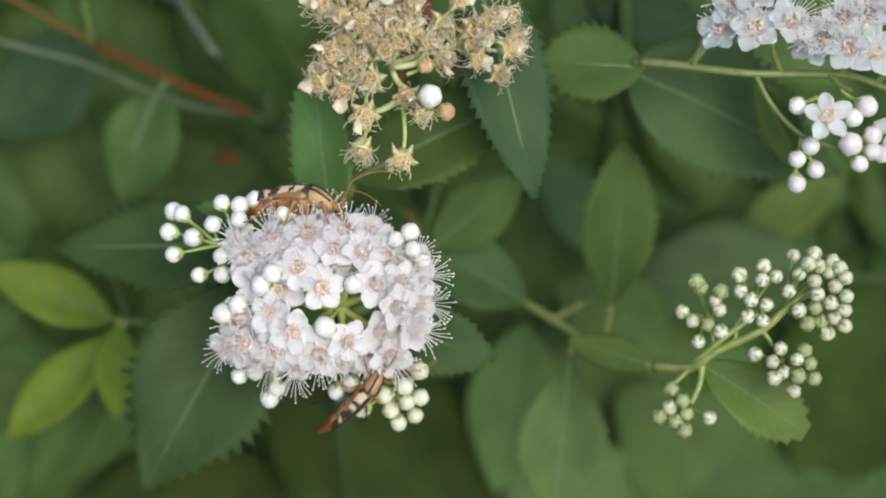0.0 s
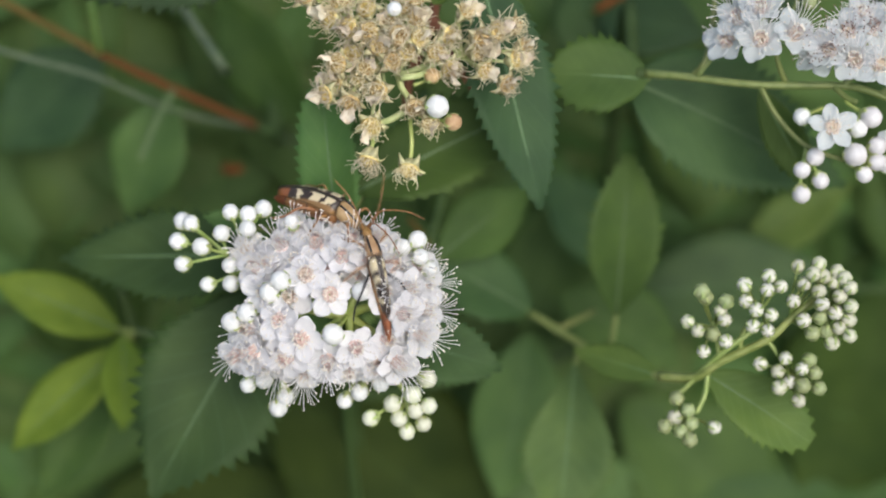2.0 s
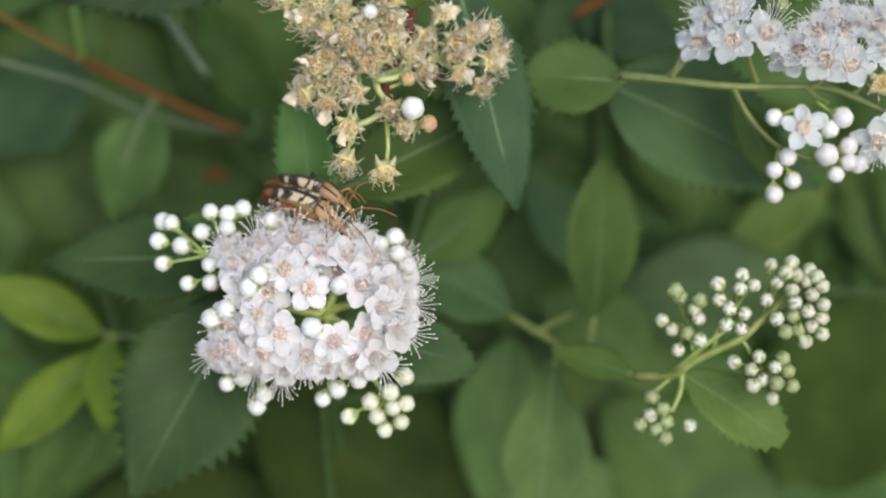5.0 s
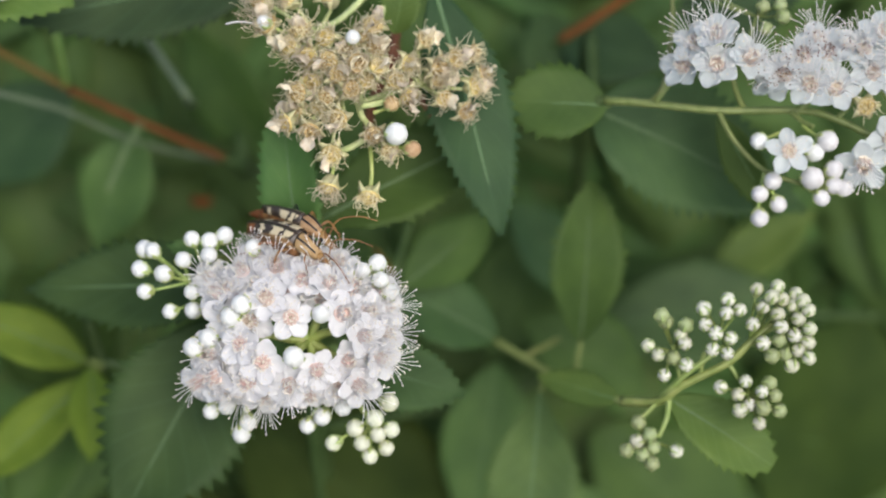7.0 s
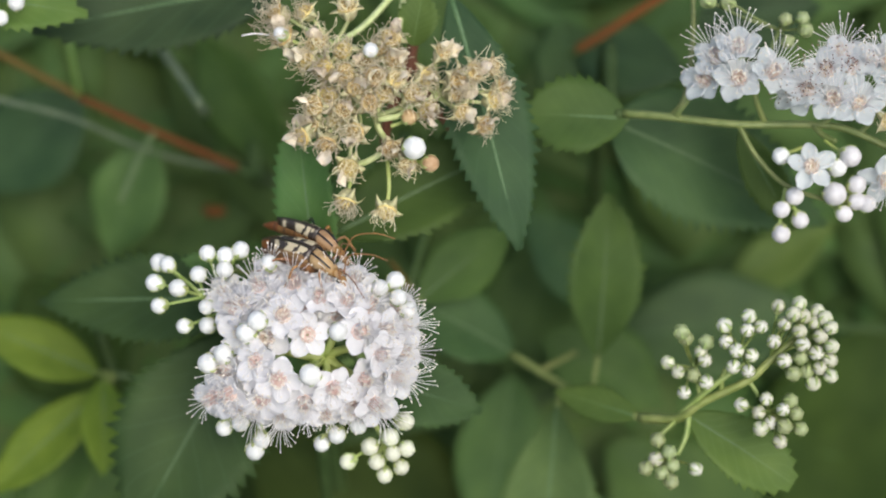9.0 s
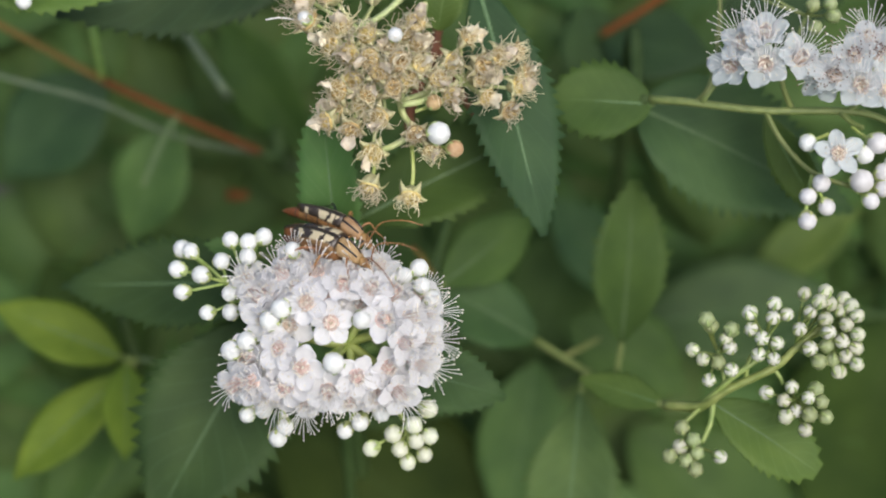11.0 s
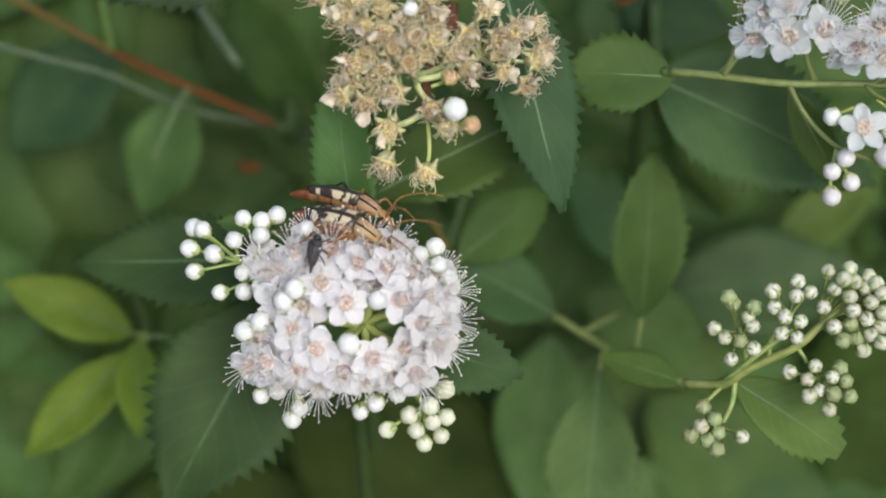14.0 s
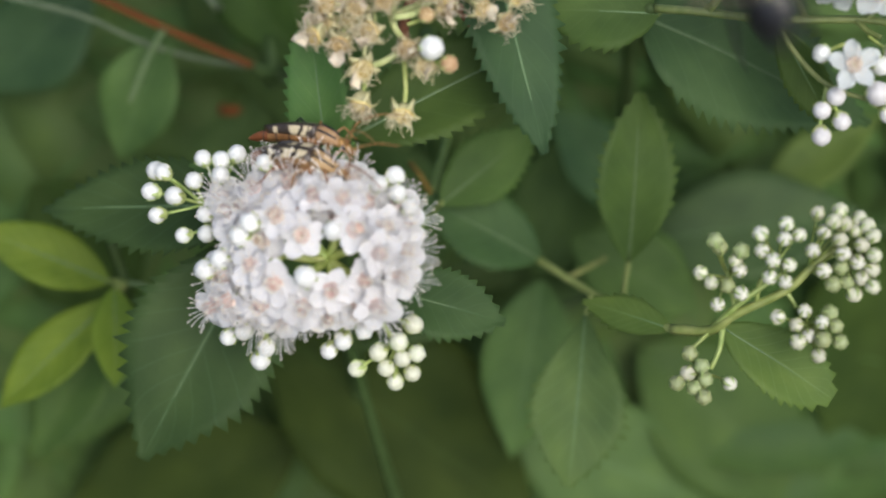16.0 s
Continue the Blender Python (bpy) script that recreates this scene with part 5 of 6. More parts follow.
def longhorn(label, slim=1.0, bow=0.035, deep=1.0, size=1.0, case=9.3, tail=0.0, feelers=((9.5, 3.2, 2.2), (9.0, -4.2, 1.4))):
    b = new("longhorn_beetle")
    b.empty_display_size = 0.002
    tagged(b, label, "beetle", "longhorn beetles")
    s = Shape()
    form = ((2.2, 1.35, 1.3), (0.5, 1.62, 1.6), (-2, 1.5, 1.5), (-4.5, 1.15, 1.15), (-6.4, 0.65, 0.7), (-7.3, 0.2, 0.25))
    xs = [2.2, 1.2, 0.35, 0.1, -0.9, -1.55, -1.8, -2.8, -3.4, -3.65, -4.6, -5.05, -5.25, -6.2, -7.0, -7.3]
    rings = []
    for x in xs:
        for (x0, w0, h0), (x1, w1, h1) in zip(form, form[1:]):
            if x1 <= x <= x0:
                v = (x0 - x) / (x0 - x1)
                rings.append(ring(x, (w0 + (w1 - w0) * v) * slim, (h0 + (h1 - h0) * v) * 0.86 * deep, -0.35 - 0.9 * (deep - 1), 12))
                break
    s.loft(rings)
    for i, f in enumerate(s.f):
        across = [s.v[j][0] for j in f]
        if 0.01 < max(across) - min(across) < 0.3 and max(across) > -7:
            s.slot[i] = 1
        elif max(across) < -5.0 + tail:
            s.slot[i] = 2
        if max(across) < -6.9:
            s.slot[i] = 0
    s.v = [(x - tail * max(0, -2.8 - x) * 0.3, y, z) for x, y, z in s.v]
    part("abdomen", arch(s, bow).mesh("abdomen", [AMBER, AMBER_BAR, RUST_RED]), b, None, "amber abdomen with dark rings and a rust-red end")
    for sgn in (1, -1):
        rings = []
        for i in range(13):
            v = i / 12
            x = 2.3 - case * v
            w = slim * (1.75 - 0.95 * v ** 1.3) * (0.75 if i == 0 else 1) * (0.45 if i == 12 else 1)
            h = 1.55 - 0.55 * v
            outer, inner = [], []
            for k in range(7):
                a = math.pi / 2 * k / 6 * 0.92
                outer.append((x, sgn * max(w * math.sin(a), 0.02), 0.18 + h * math.cos(a)))
                inner.append((x, sgn * max((w - 0.16) * math.sin(a), 0.02), 0.18 + (h - 0.16) * math.cos(a)))
            rings.append(outer + inner[::-1])
        part("wing_case", arch(Shape().loft(rings), bow).mesh("wing_case", BANDS), b, None, "black wing case with straw-yellow bands, rust at the tip")
    s = Shape().loft([ring(x, w * (0.6 + 0.4 * slim), h, 0.35, 12) for x, w, h in ((5.1, 0.62, 0.65), (4.6, 0.85, 0.9), (3.6, 1.1, 1.15), (2.6, 1.3, 1.3), (2.2, 1.1, 1.1))])
    for y in (-0.55, 0.55):
        s.tube([(4.9, y * 0.75, 0.95), (4.2, y, 1.25), (3.4, y * 1.1, 1.45), (2.5, y * 1.1, 1.55)], 0.15, 5, 1)
    part("thorax", arch(s, bow).mesh("thorax", [THORAX_TAN, BLACK]), b, None, "amber thorax with two dark stripes")
    s = Shape().loft([ring(x, w, h, z, 10) for x, w, h, z in ((7.0, 0.28, 0.25, -0.25), (6.5, 0.42, 0.42, -0.1), (5.9, 0.72, 0.62, 0.15), (5.4, 0.70, 0.65, 0.3), (5.0, 0.45, 0.5, 0.3))])
    hd = part("head", arch(s, bow).mesh("head", AMBER), b)
    for y in (0.66, -0.66):
        part("eye", arch(Shape().ball((5.85, y, 0.35), 0.34, 0.22, 0.36, 6, 8), bow).mesh("eye", BLACK), hd)
    for y, f in zip((0.35, -0.35), feelers):
        feeler(b, [(6.1, y, 0.6 - bow * 54), (7.4, y + (f[1] - y) * 0.3, 1.4 + f[2] * 0.2), (6.1 + (f[0] - 6.1) * 0.65, y + (f[1] - y) * 0.65, 1.2 + f[2] * 0.7), f], AMBER_DARK)
    for sgn in (1, -1):
        leg(b, [(3.8, sgn * 0.7, -0.4), (4.6, sgn * 2.1, 0.2), (5.2, sgn * 2.7, -1.4), (5.6, sgn * 3.0, -2.1)], AMBER)
        leg(b, [(1.4, sgn * 1.0, -0.7), (1.0, sgn * 2.7, 0.1), (0.4, sgn * 3.6, -1.7), (0.1, sgn * 4.2, -2.3)], AMBER_DARK)
        leg(b, [(0.2, sgn * 1.0, -0.7), (-1.8, sgn * 2.6, 0.2), (-3.6, sgn * 3.6, -1.5), (-5.2, sgn * 4.0, -2.3)], BLACK if slim < 0.9 else AMBER_DARK)
    for ob in b.children_recursive:
        ob.data.transform(Matrix.Scale(size, 4))
    return b


female = longhorn("amber longhorn beetle with black and yellow banded wing cases", 1.12, 0.036, 1.30, 1.12, 9.0, 0.0, ((13.0, 1.5, 3.2), (12.5, -3.0, 0.6)))
male = longhorn("slender longhorn beetle, black and yellow bands, climbing over flowers", 0.66, 0.022, 1.0, 1.05, 8.0, 1.0, ((12.5, 3.4, 2.4), (12.0, -3.0, 3.0)))

# small wedge-shaped beetle
tumbler = new("small_black_beetle")
tumbler.empty_display_size = 0.002
tagged(tumbler, "small slate-black wedge-shaped beetle on the flowers", "beetle")
s = Shape().loft([ring(x, w, h, z, 12) for x, w, h, z in ((1.5, 0.75, 0.75, 0.1), (1.0, 0.92, 0.95, 0.15), (0, 0.9, 0.95, 0.1), (-1.2, 0.65, 0.7, 0), (-2.2, 0.3, 0.32, -0.1), (-3.1, 0.06, 0.06, -0.2))])
part("body", s.mesh("body", BLACK_DULL), tumbler)
part("head", Shape().ball((1.75, 0, -0.15), 0.45, 0.6, 0.6, 6, 10).mesh("head", BLACK), tumbler)
for sgn in (1, -1):
    part("wing_case", Shape().loft([[(x, sgn * max(w * math.sin(a), 0.02), 0.16 + h * math.cos(a)) for a in [math.pi / 2 * k / 5 for k in range(6)]] + [(x, sgn * max((w - 0.1) * math.sin(a), 0.02), 0.16 + (h - 0.1) * math.cos(a)) for a in [math.pi / 2 * k / 5 for k in range(5, -1, -1)]]
                                    for x, w, h in ((1.0, 0.97, 0.98), (0, 0.97, 0.98), (-1.1, 0.72, 0.74), (-1.9, 0.35, 0.4))]).mesh("wing_case", BLACK_DULL), tumbler)
    for x, dx in ((1.2, 0.9), (0.4, -0.6), (-0.3, -1.6)):
        leg(tumbler, [(x, sgn * 0.4, -0.6), (x + dx * 0.5, sgn * 1.2, -0.6), (x + dx, sgn * 1.5, -1.3)], BLACK, 0.12)
    feeler(tumbler, [(2.0, sgn * 0.2, 0.1), (2.5, sgn * 0.6, 0.3), (3.0, sgn * 0.9, 0.1)], BLACK, 0.07, 4)


# bumblebee
def fur_shape(centre, rx, ry, rz, count, reach, seed, keep):
    rng = random.Random(seed)
    s = Shape()
    c = Vector(centre)
    for i in range(count):
        d = Vector((rng.gauss(0, 1), rng.gauss(0, 1), rng.gauss(0, 1))).normalized()
        if not keep(d):
            continue
        p = c + Vector((d.x * rx, d.y * ry, d.z * rz)) * 0.97
        t = (d + Vector((-0.25 + rng.uniform(-0.3, 0.3), rng.uniform(-0.3, 0.3), rng.uniform(-0.3, 0.3)))).normalized()
        o = t.orthogonal().normalized() * 0.055
        q = t.cross(o)
        e = p + t * reach * rng.uniform(0.6, 1.2)
        s.add([p + o, p - o * 0.5 + q * 0.8, p - o * 0.5 - q * 0.8, e], [(0, 1, 3), (1, 2, 3), (2, 0, 3)])
    return s


bee = new("bumblebee")
bee.empty_display_size = 0.003
tagged(bee, "bumblebee with pale yellow fur, bald black spot and black abdomen", "bee")
part("thorax", Shape().ball((2.3, 0, 0.3), 2.4, 2.5, 2.2, 10, 16).mesh("thorax", FUR), bee)
part("fur", fur_shape((2.3, 0, 0.3), 2.45, 2.55, 2.25, 2800, 1.15, 3, lambda d: d.z < 0.9).mesh("fur", FUR), bee, None, "pale yellow fur")
part("bald_spot", Shape().ball((2.2, 0, 1.75), 1.15, 1.3, 0.85, 6, 12).mesh("bald_spot", BLACK_DULL), bee, None, "bald black spot on the back")
rings = []
for i in range(26):
    v = i / 25
    r = 3.7 * math.sin(math.pi * (0.20 + 0.765 * v ** 0.92)) ** 0.85 * (1 - 0.035 * (1 if i % 5 == 0 else 0))
    rings.append(ring(-9.6 * v, r, r * 0.86, -0.9 * v * v, 18))
WAIST = (0.2, 0, -0.2)
abdomen = part("abdomen", Shape().loft(rings).mesh("abdomen", BLACK), bee, pose(*[c * MM for c in WAIST]), "glossy black abdomen in rings")
part("fur", fur_shape((-1.0, 0, 0.1), 1.2, 2.9, 2.5, 1600, 0.9, 4, lambda d: d.x < 0.75 and d.z > -0.5).mesh("fur", FUR), abdomen, None, "pale yellow fur on the first ring")
part("fur", fur_shape((-4.8, 0, -0.3), 4.2, 3.2, 2.7, 1100, 0.6, 5, lambda d: d.x < 0.3 and (abs(d.y) > 0.5 or d.x < -0.8)).mesh("fur", FUR_BLACK), abdomen, None, "short black fur")
hd = part("head", Shape().ball((5.6, 0, -0.4), 1.25, 1.75, 1.6, 8, 12).mesh("head", BLACK), bee)
part("fur", fur_shape((5.6, 0, -0.4), 1.3, 1.75, 1.6, 500, 0.7, 6, lambda d: d.z > 0).mesh("fur", FUR_BLACK), hd)
for sgn in (1, -1):
    part("eye", Shape().ball((5.7, sgn * 1.5, -0.3), 0.7, 0.4, 1.0, 6, 8).mesh("eye", BLACK), hd)
    feeler(hd, [(6.5, sgn * 0.5, 0.1), (7.6, sgn * 1.2, 0.9), (9.0, sgn * 2.2, 0.4)], BLACK, 0.14, 5)
    leg(bee, [(3.6, sgn * 1.6, -1.5), (4.4, sgn * 3.6, -1.4), (5.4, sgn * 4.4, -3.2)], BLACK, 0.36)
    leg(bee, [(2.0, sgn * 1.9, -1.6), (1.6, sgn * 4.4, -1.2), (0.8, sgn * 5.4, -3.2)], BLACK, 0.38)
    leg(bee, [(0.6, sgn * 1.8, -1.6), (-1.0, sgn * 4.6, -0.4), (-4.6, sgn * 5.0, -2.2), (-9.6, sgn * 4.7, -4.6)], BLACK, 0.72)


def wing_shape(sgn, length, width):
    out, n = [], 14
    for i in range(n + 1):
        v = i / n
        w = width * (math.sin(math.pi * v ** 0.62) ** 0.7 if 0 < v < 1 else 0.05)
        lead = 0.25 * width * math.sin(math.pi * v)
        y, z = sgn * length * v, 0.12 * math.sin(v * 7)
        out.append([(lead, y, z + 0.05), (lead - w, y, z + 0.02), (lead - w, y, z - 0.02), (lead, y, z - 0.05)])
    return Shape().loft(out)


bee_wings = []
for sgn in (1, -1):
    w = part("wing", wing_shape(sgn, 11.0, 3.9).mesh("wing", WING), bee, pose(2.6 * MM, sgn * 1.5 * MM, 2.1 * MM), "smoky clear wing")
    part("wing_vein", Shape().tube([(0.2, 0, 0.05), (1.0, sgn * 4, 0.1), (1.0, sgn * 8, 0.1), (0.2, sgn * 10.7, 0)], taper(4, 0.16, 0.06), 4).mesh("wing_vein", BLACK), w)
    bee_wings.append((w, sgn))


# ---- motion ----
def blend(rows, t):
    """Values of rows (t, ...) at t, straight from row to row."""
    if t <= rows[0][0]:
        return rows[0][1:]
    for a, b in zip(rows, rows[1:]):
        if t <= b[0]:
            k = (t - a[0]) / (b[0] - a[0])
            return tuple(x + (y - x) * k for x, y in zip(a[1:], b[1:]))
    return rows[-1][1:]


# sway of the flower head: seconds, mm along x and y, degrees about x, y and z
SWAY = (
    (0.0, -0.17, -0.25, 3.1, 0.9, -0.6),
    (0.5, 0.00, -0.24, 2.2, -0.7, -0.3),
    (1.0, 0.05, -0.27, 2.0, -1.1, -0.3),
    (1.5, -0.00, -0.35, 1.7, 0.6, -0.5),
    (2.0, 0.04, -0.20, 1.7, 0.2, -0.3),
    (2.5, 0.17, -0.20, -2.0, 1.7, -0.7),
    (3.0, 0.20, -0.29, -1.9, 1.7, -0.7),
    (3.5, -0.03, -0.10, -0.6, 0.6, -0.7),
    (4.0, 0.07, -0.11, -2.4, 1.0, -0.3),
    (6.5, 0.03, -0.14, -0.7, 1.1, -0.4),
    (7.0, 0.00, 0.01, 0.0, 0.0, -0.0),
    (7.5, 0.03, -0.07, 0.1, 0.6, -0.3),
    (8.0, 0.07, -0.07, 0.3, 0.5, -0.2),
    (8.5, 0.10, 0.04, -0.7, 0.4, -0.2),
    (9.0, -0.10, -0.15, 0.1, 0.9, -0.6),
    (11.5, -0.09, -0.31, 0.9, 0.9, -0.5),
    (12.0, -0.09, -0.22, 0.5, 0.6, -0.2),
    (12.5, -0.04, -0.38, 0.9, 1.3, -0.5),
    (13.0, -0.25, -0.44, 1.8, 0.3, -0.2),
    (13.5, -0.29, -0.35, 1.3, 0.8, -0.4),
    (14.0, -0.16, -0.37, 0.8, 1.2, -0.6),
)
KICK = (  # while the bee clambers about on it
    (14.2, -0.20, -0.69, 1.3, 1.0, -0.6),
    (14.3, -0.20, -1.01, 1.8, 1.0, -0.6),
    (14.4, -0.20, -5.17, 8.0, 1.0, -0.6),
    (14.5, -0.20, -5.65, 8.7, 1.0, -0.6),
    (14.6, -0.20, -2.93, 4.6, 1.0, -0.6),
    (14.7, -0.20, -7.57, 11.6, 1.0, -0.6),
    (14.8, -0.20, -2.61, 4.2, 1.0, -0.6),
    (14.9, -0.20, -3.17, 5.0, 1.0, -0.6),
    (15.0, -0.20, -6.13, 9.4, 1.0, -0.6),
    (15.1, -0.20, -2.77, 4.4, 1.0, -0.6),
    (15.2, -0.20, -3.25, 5.1, 1.0, -0.6),
    (15.3, -0.20, -5.65, 8.7, 1.0, -0.6),
    (15.4, -0.20, -3.25, 5.1, 1.0, -0.6),
    (15.5, -0.20, -3.73, 5.8, 1.0, -0.6),
    (15.6, -0.20, -3.73, 5.8, 1.0, -0.6),
    (15.8, -0.20, -1.97, 3.2, 1.0, -0.6),
    (15.92, -1.20, 0.72, -2.5, -4.8, 1.4),
    (16.0, -1.28, 0.77, -2.5, -5.2, 1.6),
)
SWAY = SWAY + KICK


def head_pose(t):
    dx, dy, rx, ry, rz = blend(SWAY, t)
    return stand(HEAD[0] + dx, HEAD[1] + dy, HEAD[2], rx, ry, rz)


def along(tail, tip, back, roll=0.0):
    """A pose in mm on the face for an insect between tail and head, its back turned as given; the origin 54 % of the way forward."""
    tail, tip = Vector(tail), Vector(tip)
    x = (tip - tail).normalized()
    z = Vector(back)
    z = (z - x * z.dot(x)).normalized()
    m = Matrix((x, z.cross(x), z)).transposed().to_4x4()
    m.translation = (tail + (tip - tail) * 0.53) * MM
    return m


def facing(chest, ahead, back=(0.1, 0.15, 1.0)):
    """A pose in mm on the face for the bee, its chest at the given place, its head turned ahead."""
    x = Vector(ahead).normalized()
    z = Vector(back)
    z = (z - x * z.dot(x)).normalized()
    m = Matrix((x, z.cross(x), z)).transposed().to_4x4()
    m.translation = (Vector(chest) - x * 2.3) * MM
    return FACE @ m


def on_head(rows):
    """Rows of (t, tail, head, back), given on the head at rest, carried along with its sway."""
    rest = Matrix.Translation(Vector(HEAD) * MM)
    ts = sorted({r[0] for r in rows} | {r[0] for r in SWAY})
    flat = [(r[0], *r[1], *r[2], *r[3]) for r in rows]
    out = []
    for t in ts:
        v = blend(flat, t)
        out.append((t, head_pose(t) @ rest.inverted() @ along(v[0:3], v[3:6], v[6:9])))
    return out


def motions():
    walk(head, [(r[0], head_pose(r[0])) for r in SWAY])
    home = Vector(rel(SIDE, HEAD))
    walk(side_branch, [(r[0], pose(home.x * MM, (home.y - (0.45 * r[2] if r[0] > 14.2 else 0)) * MM, home.z * MM)) for r in SWAY])
    walk(female, on_head([
        (0.0, (-31.9, 2.7, 2.0), (-18.9, 2.4, 6.5), (0, 0.95, 0.3)),
        (1.5, (-29.4, 4.6, 2.0), (-17.2, 1.4, 6.5), (0, 0.95, 0.3)),
        (2.1, (-28.2, 5.8, 2.0), (-15.8, 0.1, 7.0), (0, 0.78, 0.62)),
        (2.8, (-27.2, 6.7, 2.0), (-15.1, -0.1, 7.0), (0, 0.78, 0.62)),
        (3.5, (-28.2, 6.6, 2.0), (-15.6, 0.4, 8.0), (0, 0.70, 0.71)),
        (7.0, (-28.3, 4.7, 1.0), (-15.6, -0.8, 9.0), (0, 0.66, 0.75)),
        (9.0, (-28.8, 4.5, 1.0), (-15.7, -0.7, 10.0), (0, 0.66, 0.75)),
        (12.5, (-28.6, 4.0, 2.0), (-15.3, -0.7, 9.0), (0, 0.70, 0.71)),
        (16.0, (-29.8, 2.6, 3.0), (-14.4, -0.7, 8.0), (0, 0.70, 0.71)),
    ]))
    walk(male, on_head([
        (0.0, (-20.7, -31.5, 3.0), (-11.3, -19.6, 8.0), (0.5, -0.2, 1)),
        (0.5, (-15.3, -28.0, 6.0), (-12.7, -15.1, 11.0), (0.4, -0.1, 1)),
        (1.2, (-13.3, -22.3, 9.0), (-10.9, -8.6, 13.0), (0.25, 0, 1)),
        (1.5, (-13.5, -21.4, 10.0), (-10.2, -7.5, 13.0), (0.3, 0, 1)),
        (1.8, (-12.1, -17.6, 12.0), (-14.5, -2.4, 12.0), (0.3, 0.2, 1)),
        (2.1, (-12.5, -11.5, 12.0), (-16.6, 1.3, 9.0), (0.3, 0.4, 1)),
        (2.5, (-12.4, -6.5, 13.0), (-15.0, 3.0, 6.0), (0.2, 0.7, 0.8)),
        (2.8, (-13.1, -4.6, 12.0), (-15.5, 5.5, 6.0), (0, 0.8, 0.6)),
        (3.0, (-11.5, -0.1, 8.0), (-20.5, 6.0, 7.0), (0.2, 0.9, 0.5)),
        (3.2, (-14.3, 3.0, 6.0), (-26.0, 6.0, 6.0), (0, 0.9, 0.5)),
        (3.35, (-18.4, 5.6, 4.0), (-26.4, 4.1, 14.0), (0, 0.78, 0.62)),
        (3.5, (-21.7, 6.7, 0.0), (-21.6, 4.1, 14.0), (0, 0.9, 0.3)),
        (3.65, (-25.9, 7.5, -1.0), (-17.8, 3.7, 12.0), (0, 0.78, 0.62)),
        (3.9, (-28.1, 8.5, 0.0), (-15.6, 5.2, 8.0), (0, 0.78, 0.62)),
        (4.7, (-27.3, 7.4, 0.0), (-15.1, 3.3, 8.0), (0, 0.78, 0.62)),
        (7.0, (-27.2, 6.6, -1.0), (-15.3, 1.8, 8.0), (0, 0.78, 0.62)),
        (9.0, (-27.4, 7.0, -1.0), (-15.6, 1.9, 8.0), (0, 0.78, 0.62)),
        (12.5, (-27.9, 6.8, 0.0), (-15.2, 2.2, 7.0), (0, 0.78, 0.62)),
        (16.0, (-28.9, 5.3, 1.0), (-14.5, 2.7, 6.0), (0, 0.78, 0.62)),
    ]))
    walk(tumbler, on_head([
        (0.0, (-96.1, 8.8, -80.0), (-93.0, 10.0, -80.0), (0, 0.3, 1)),
        (10.9, (-96.1, 8.8, -80.0), (-93.0, 10.0, -80.0), (0, 0.3, 1)),
        (11.2, (-33.6, 2.8, 30.0), (-30.1, 3.5, 30.0), (0, 0.4, 1)),
        (11.3, (-30.7, -1.2, 13.0), (-26.9, -0.1, 13.0), (0, 0.4, 1)),
        (11.5, (-27.7, -4.9, 8.9), (-23.8, -2.5, 9.9), (0, 0.4, 1)),
        (12.0, (-26.8, -3.7, 8.9), (-23.0, -1.6, 9.9), (0, 0.4, 1)),
        (12.5, (-27.1, -3.0, 8.9), (-23.0, -1.6, 9.9), (0, 0.4, 1)),
        (13.0, (-24.9, -4.1, 9.4), (-22.4, -1.2, 9.9), (-0.2, 0.3, 1)),
        (13.5, (-26.6, -5.3, 9.4), (-24.4, -1.5, 9.9), (-0.3, 0.2, 1)),
        (14.0, (-25.4, -4.7, 9.4), (-24.6, -0.5, 9.4), (-0.3, 0.2, 1)),
        (14.3, (-24.3, -3.9, 9.4), (-24.1, 0.2, 8.4), (-0.3, 0.2, 1)),
        (14.6, (-23.9, -2.0, 4.0), (-20.8, -0.5, 3.0), (-0.3, 0.2, 1)),
        (15.2, (-22.6, -0.9, 0.0), (-19.5, -0.1, -1.0), (-0.3, 0.2, 1)),
        (16.0, (-22.8, -0.9, -2.0), (-19.7, -0.5, -3.0), (-0.3, 0.2, 1)),
    ]))
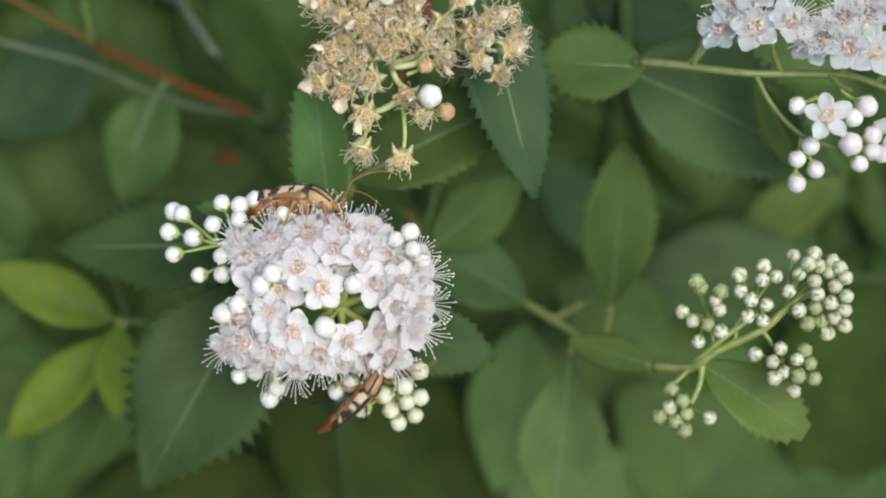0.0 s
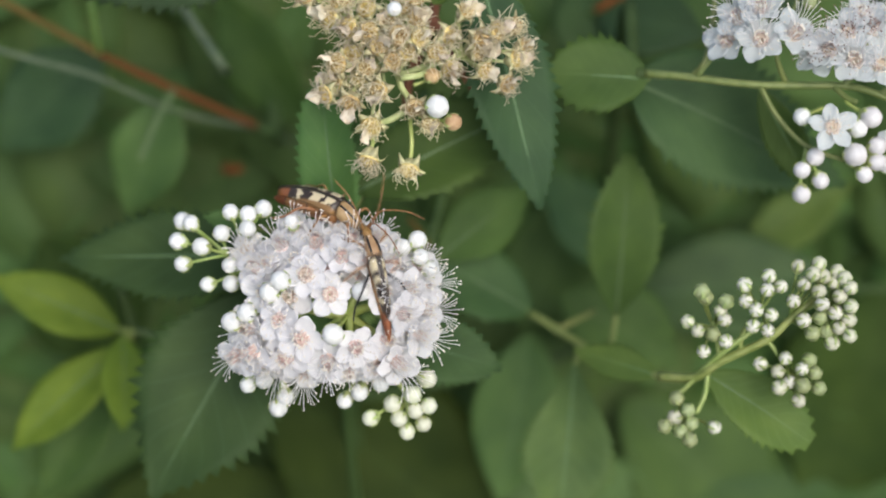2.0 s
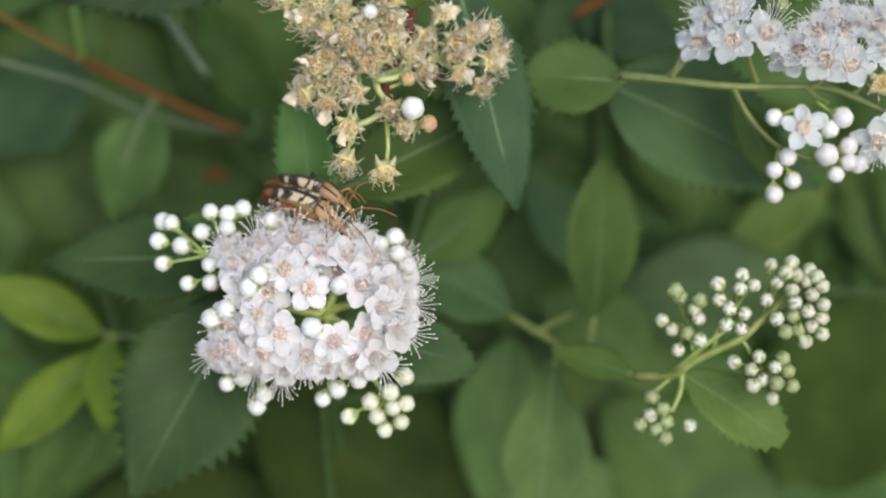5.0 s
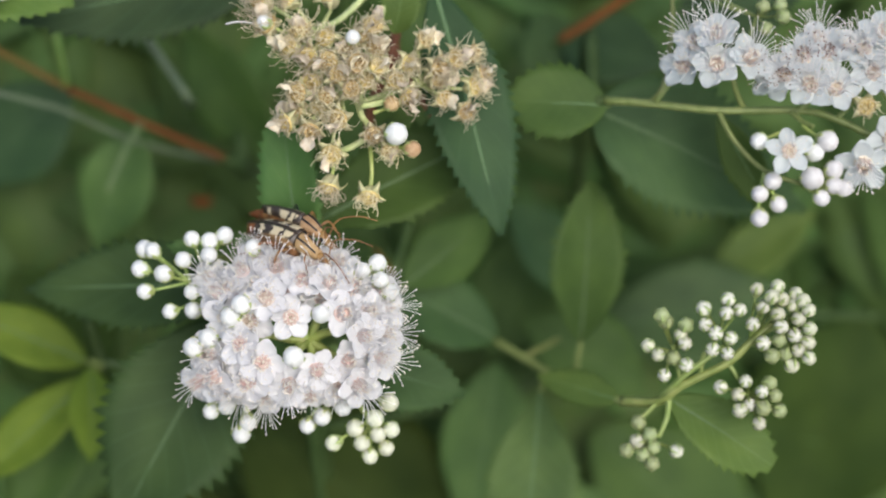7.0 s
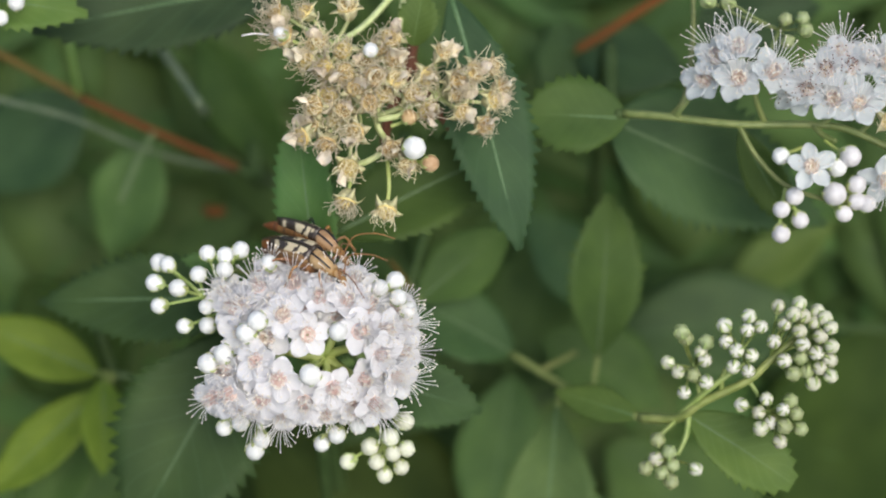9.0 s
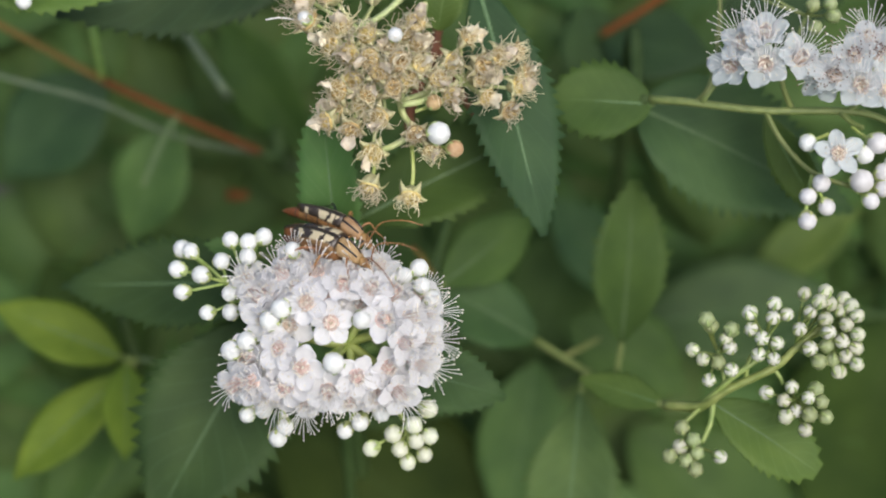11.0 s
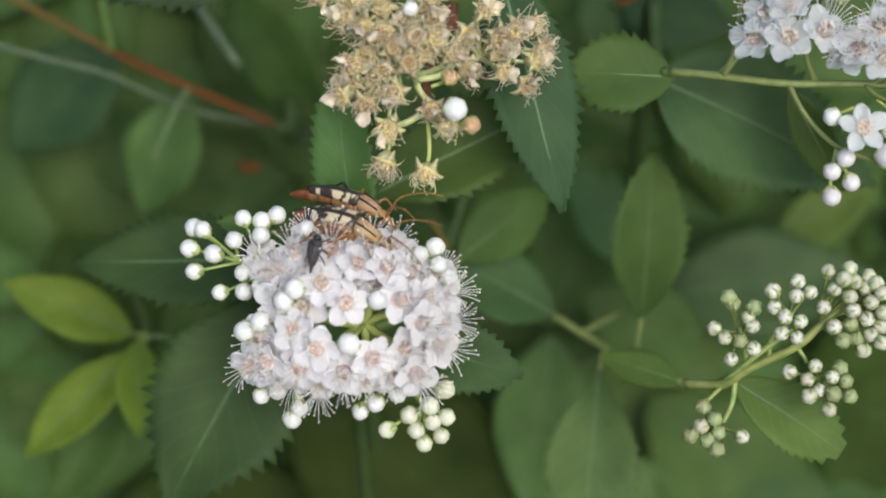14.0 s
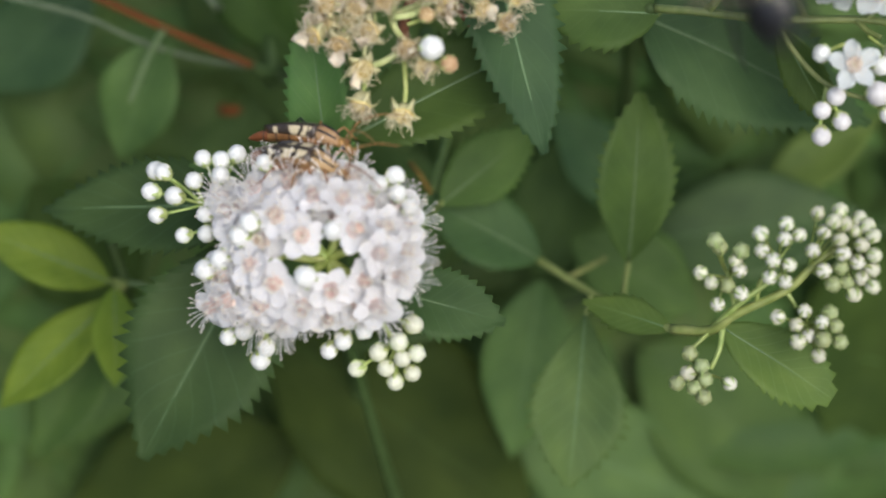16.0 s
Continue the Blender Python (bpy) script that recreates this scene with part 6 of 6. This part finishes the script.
    walk(bee, [
        (0.0, facing((86.0, -52.0, 60.0), (-0.7, 0.7, 0.0))),
        (13.9, facing((80.5, -48.5, 60.0), (-0.7, 0.7, 0.0))),
        (14.1, facing((20.0, -35.5, 40.0), (-0.75, 0.66, 0.0))),
        (14.2, facing((-4.8, -20.9, 20.0), (-0.30, 0.95, 0.25))),
        (14.3, facing((-11.5, -18.6, 15.0), (0.42, 0.91, 0.1))),
        (14.4, facing((-13.7, -25.2, 12.0), (0.60, 0.80, 0.1))),
        (14.5, facing((-12.8, -26.4, 12.0), (0.86, 0.50, 0.1))),
        (14.6, facing((-7.1, -24.3, 12.0), (0.91, 0.42, 0.1))),
        (14.7, facing((-2.9, -29.2, 12.0), (0.93, 0.37, 0.1))),
        (14.8, facing((-4.1, -17.8, 12.5), (0.37, 0.93, 0.1))),
        (14.9, facing((-5.5, -21.2, 12.5), (0.52, 0.85, 0.1))),
        (15.0, facing((-9.2, -24.7, 13.0), (-0.45, 0.89, 0.1))),
        (15.1, facing((-12.0, -12.9, 15.0), (-0.19, 0.98, 0.1))),
        (15.2, facing((-16.7, -12.5, 15.5), (0.15, 0.99, 0.1))),
        (15.3, facing((-14.8, -10.5, 15.5), (-0.02, 1.00, 0.1))),
        (15.4, facing((-16.2, -4.6, 15.0), (-0.03, 1.00, -0.85))),
        (15.5, facing((-19.0, -1.2, 13.5), (0.05, 1.00, -0.85))),
        (15.6, facing((-10.0, 0.2, 17.0), (0.15, 0.99, -0.85))),
        (15.7, facing((20.2, 12.5, 26.0), (0.14, 0.99, 0.1))),
        (15.8, facing((45.3, 12.3, 22.0), (-0.17, 0.99, 0.1))),
        (15.9, facing((43.7, 16.3, 16.0), (-0.02, 1.00, 0.1))),
        (16.0, facing((34.8, 26.2, 14.0), (-0.27, 0.96, 0.1))),
    ])
    hinge = [c * MM for c in WAIST]
    walk(abdomen, [(t, pose(*hinge, 0, -a, 0)) for t, a in ((0.0, 20), (14.1, 20), (14.3, 24), (14.8, 28), (15.2, 30), (15.3, 10), (15.4, 38), (15.6, 38), (15.7, 10), (16.0, 10))])
    for w, sgn in bee_wings:
        rows = []
        for i in range(161):
            t = i / 10
            up = 48 if i % 2 else -28
            back = 12
            rows.append((t, pose(2.6 * MM, sgn * 1.5 * MM, 2.1 * MM, sgn * up, 0, sgn * back)))
        walk(w, rows)


motions()
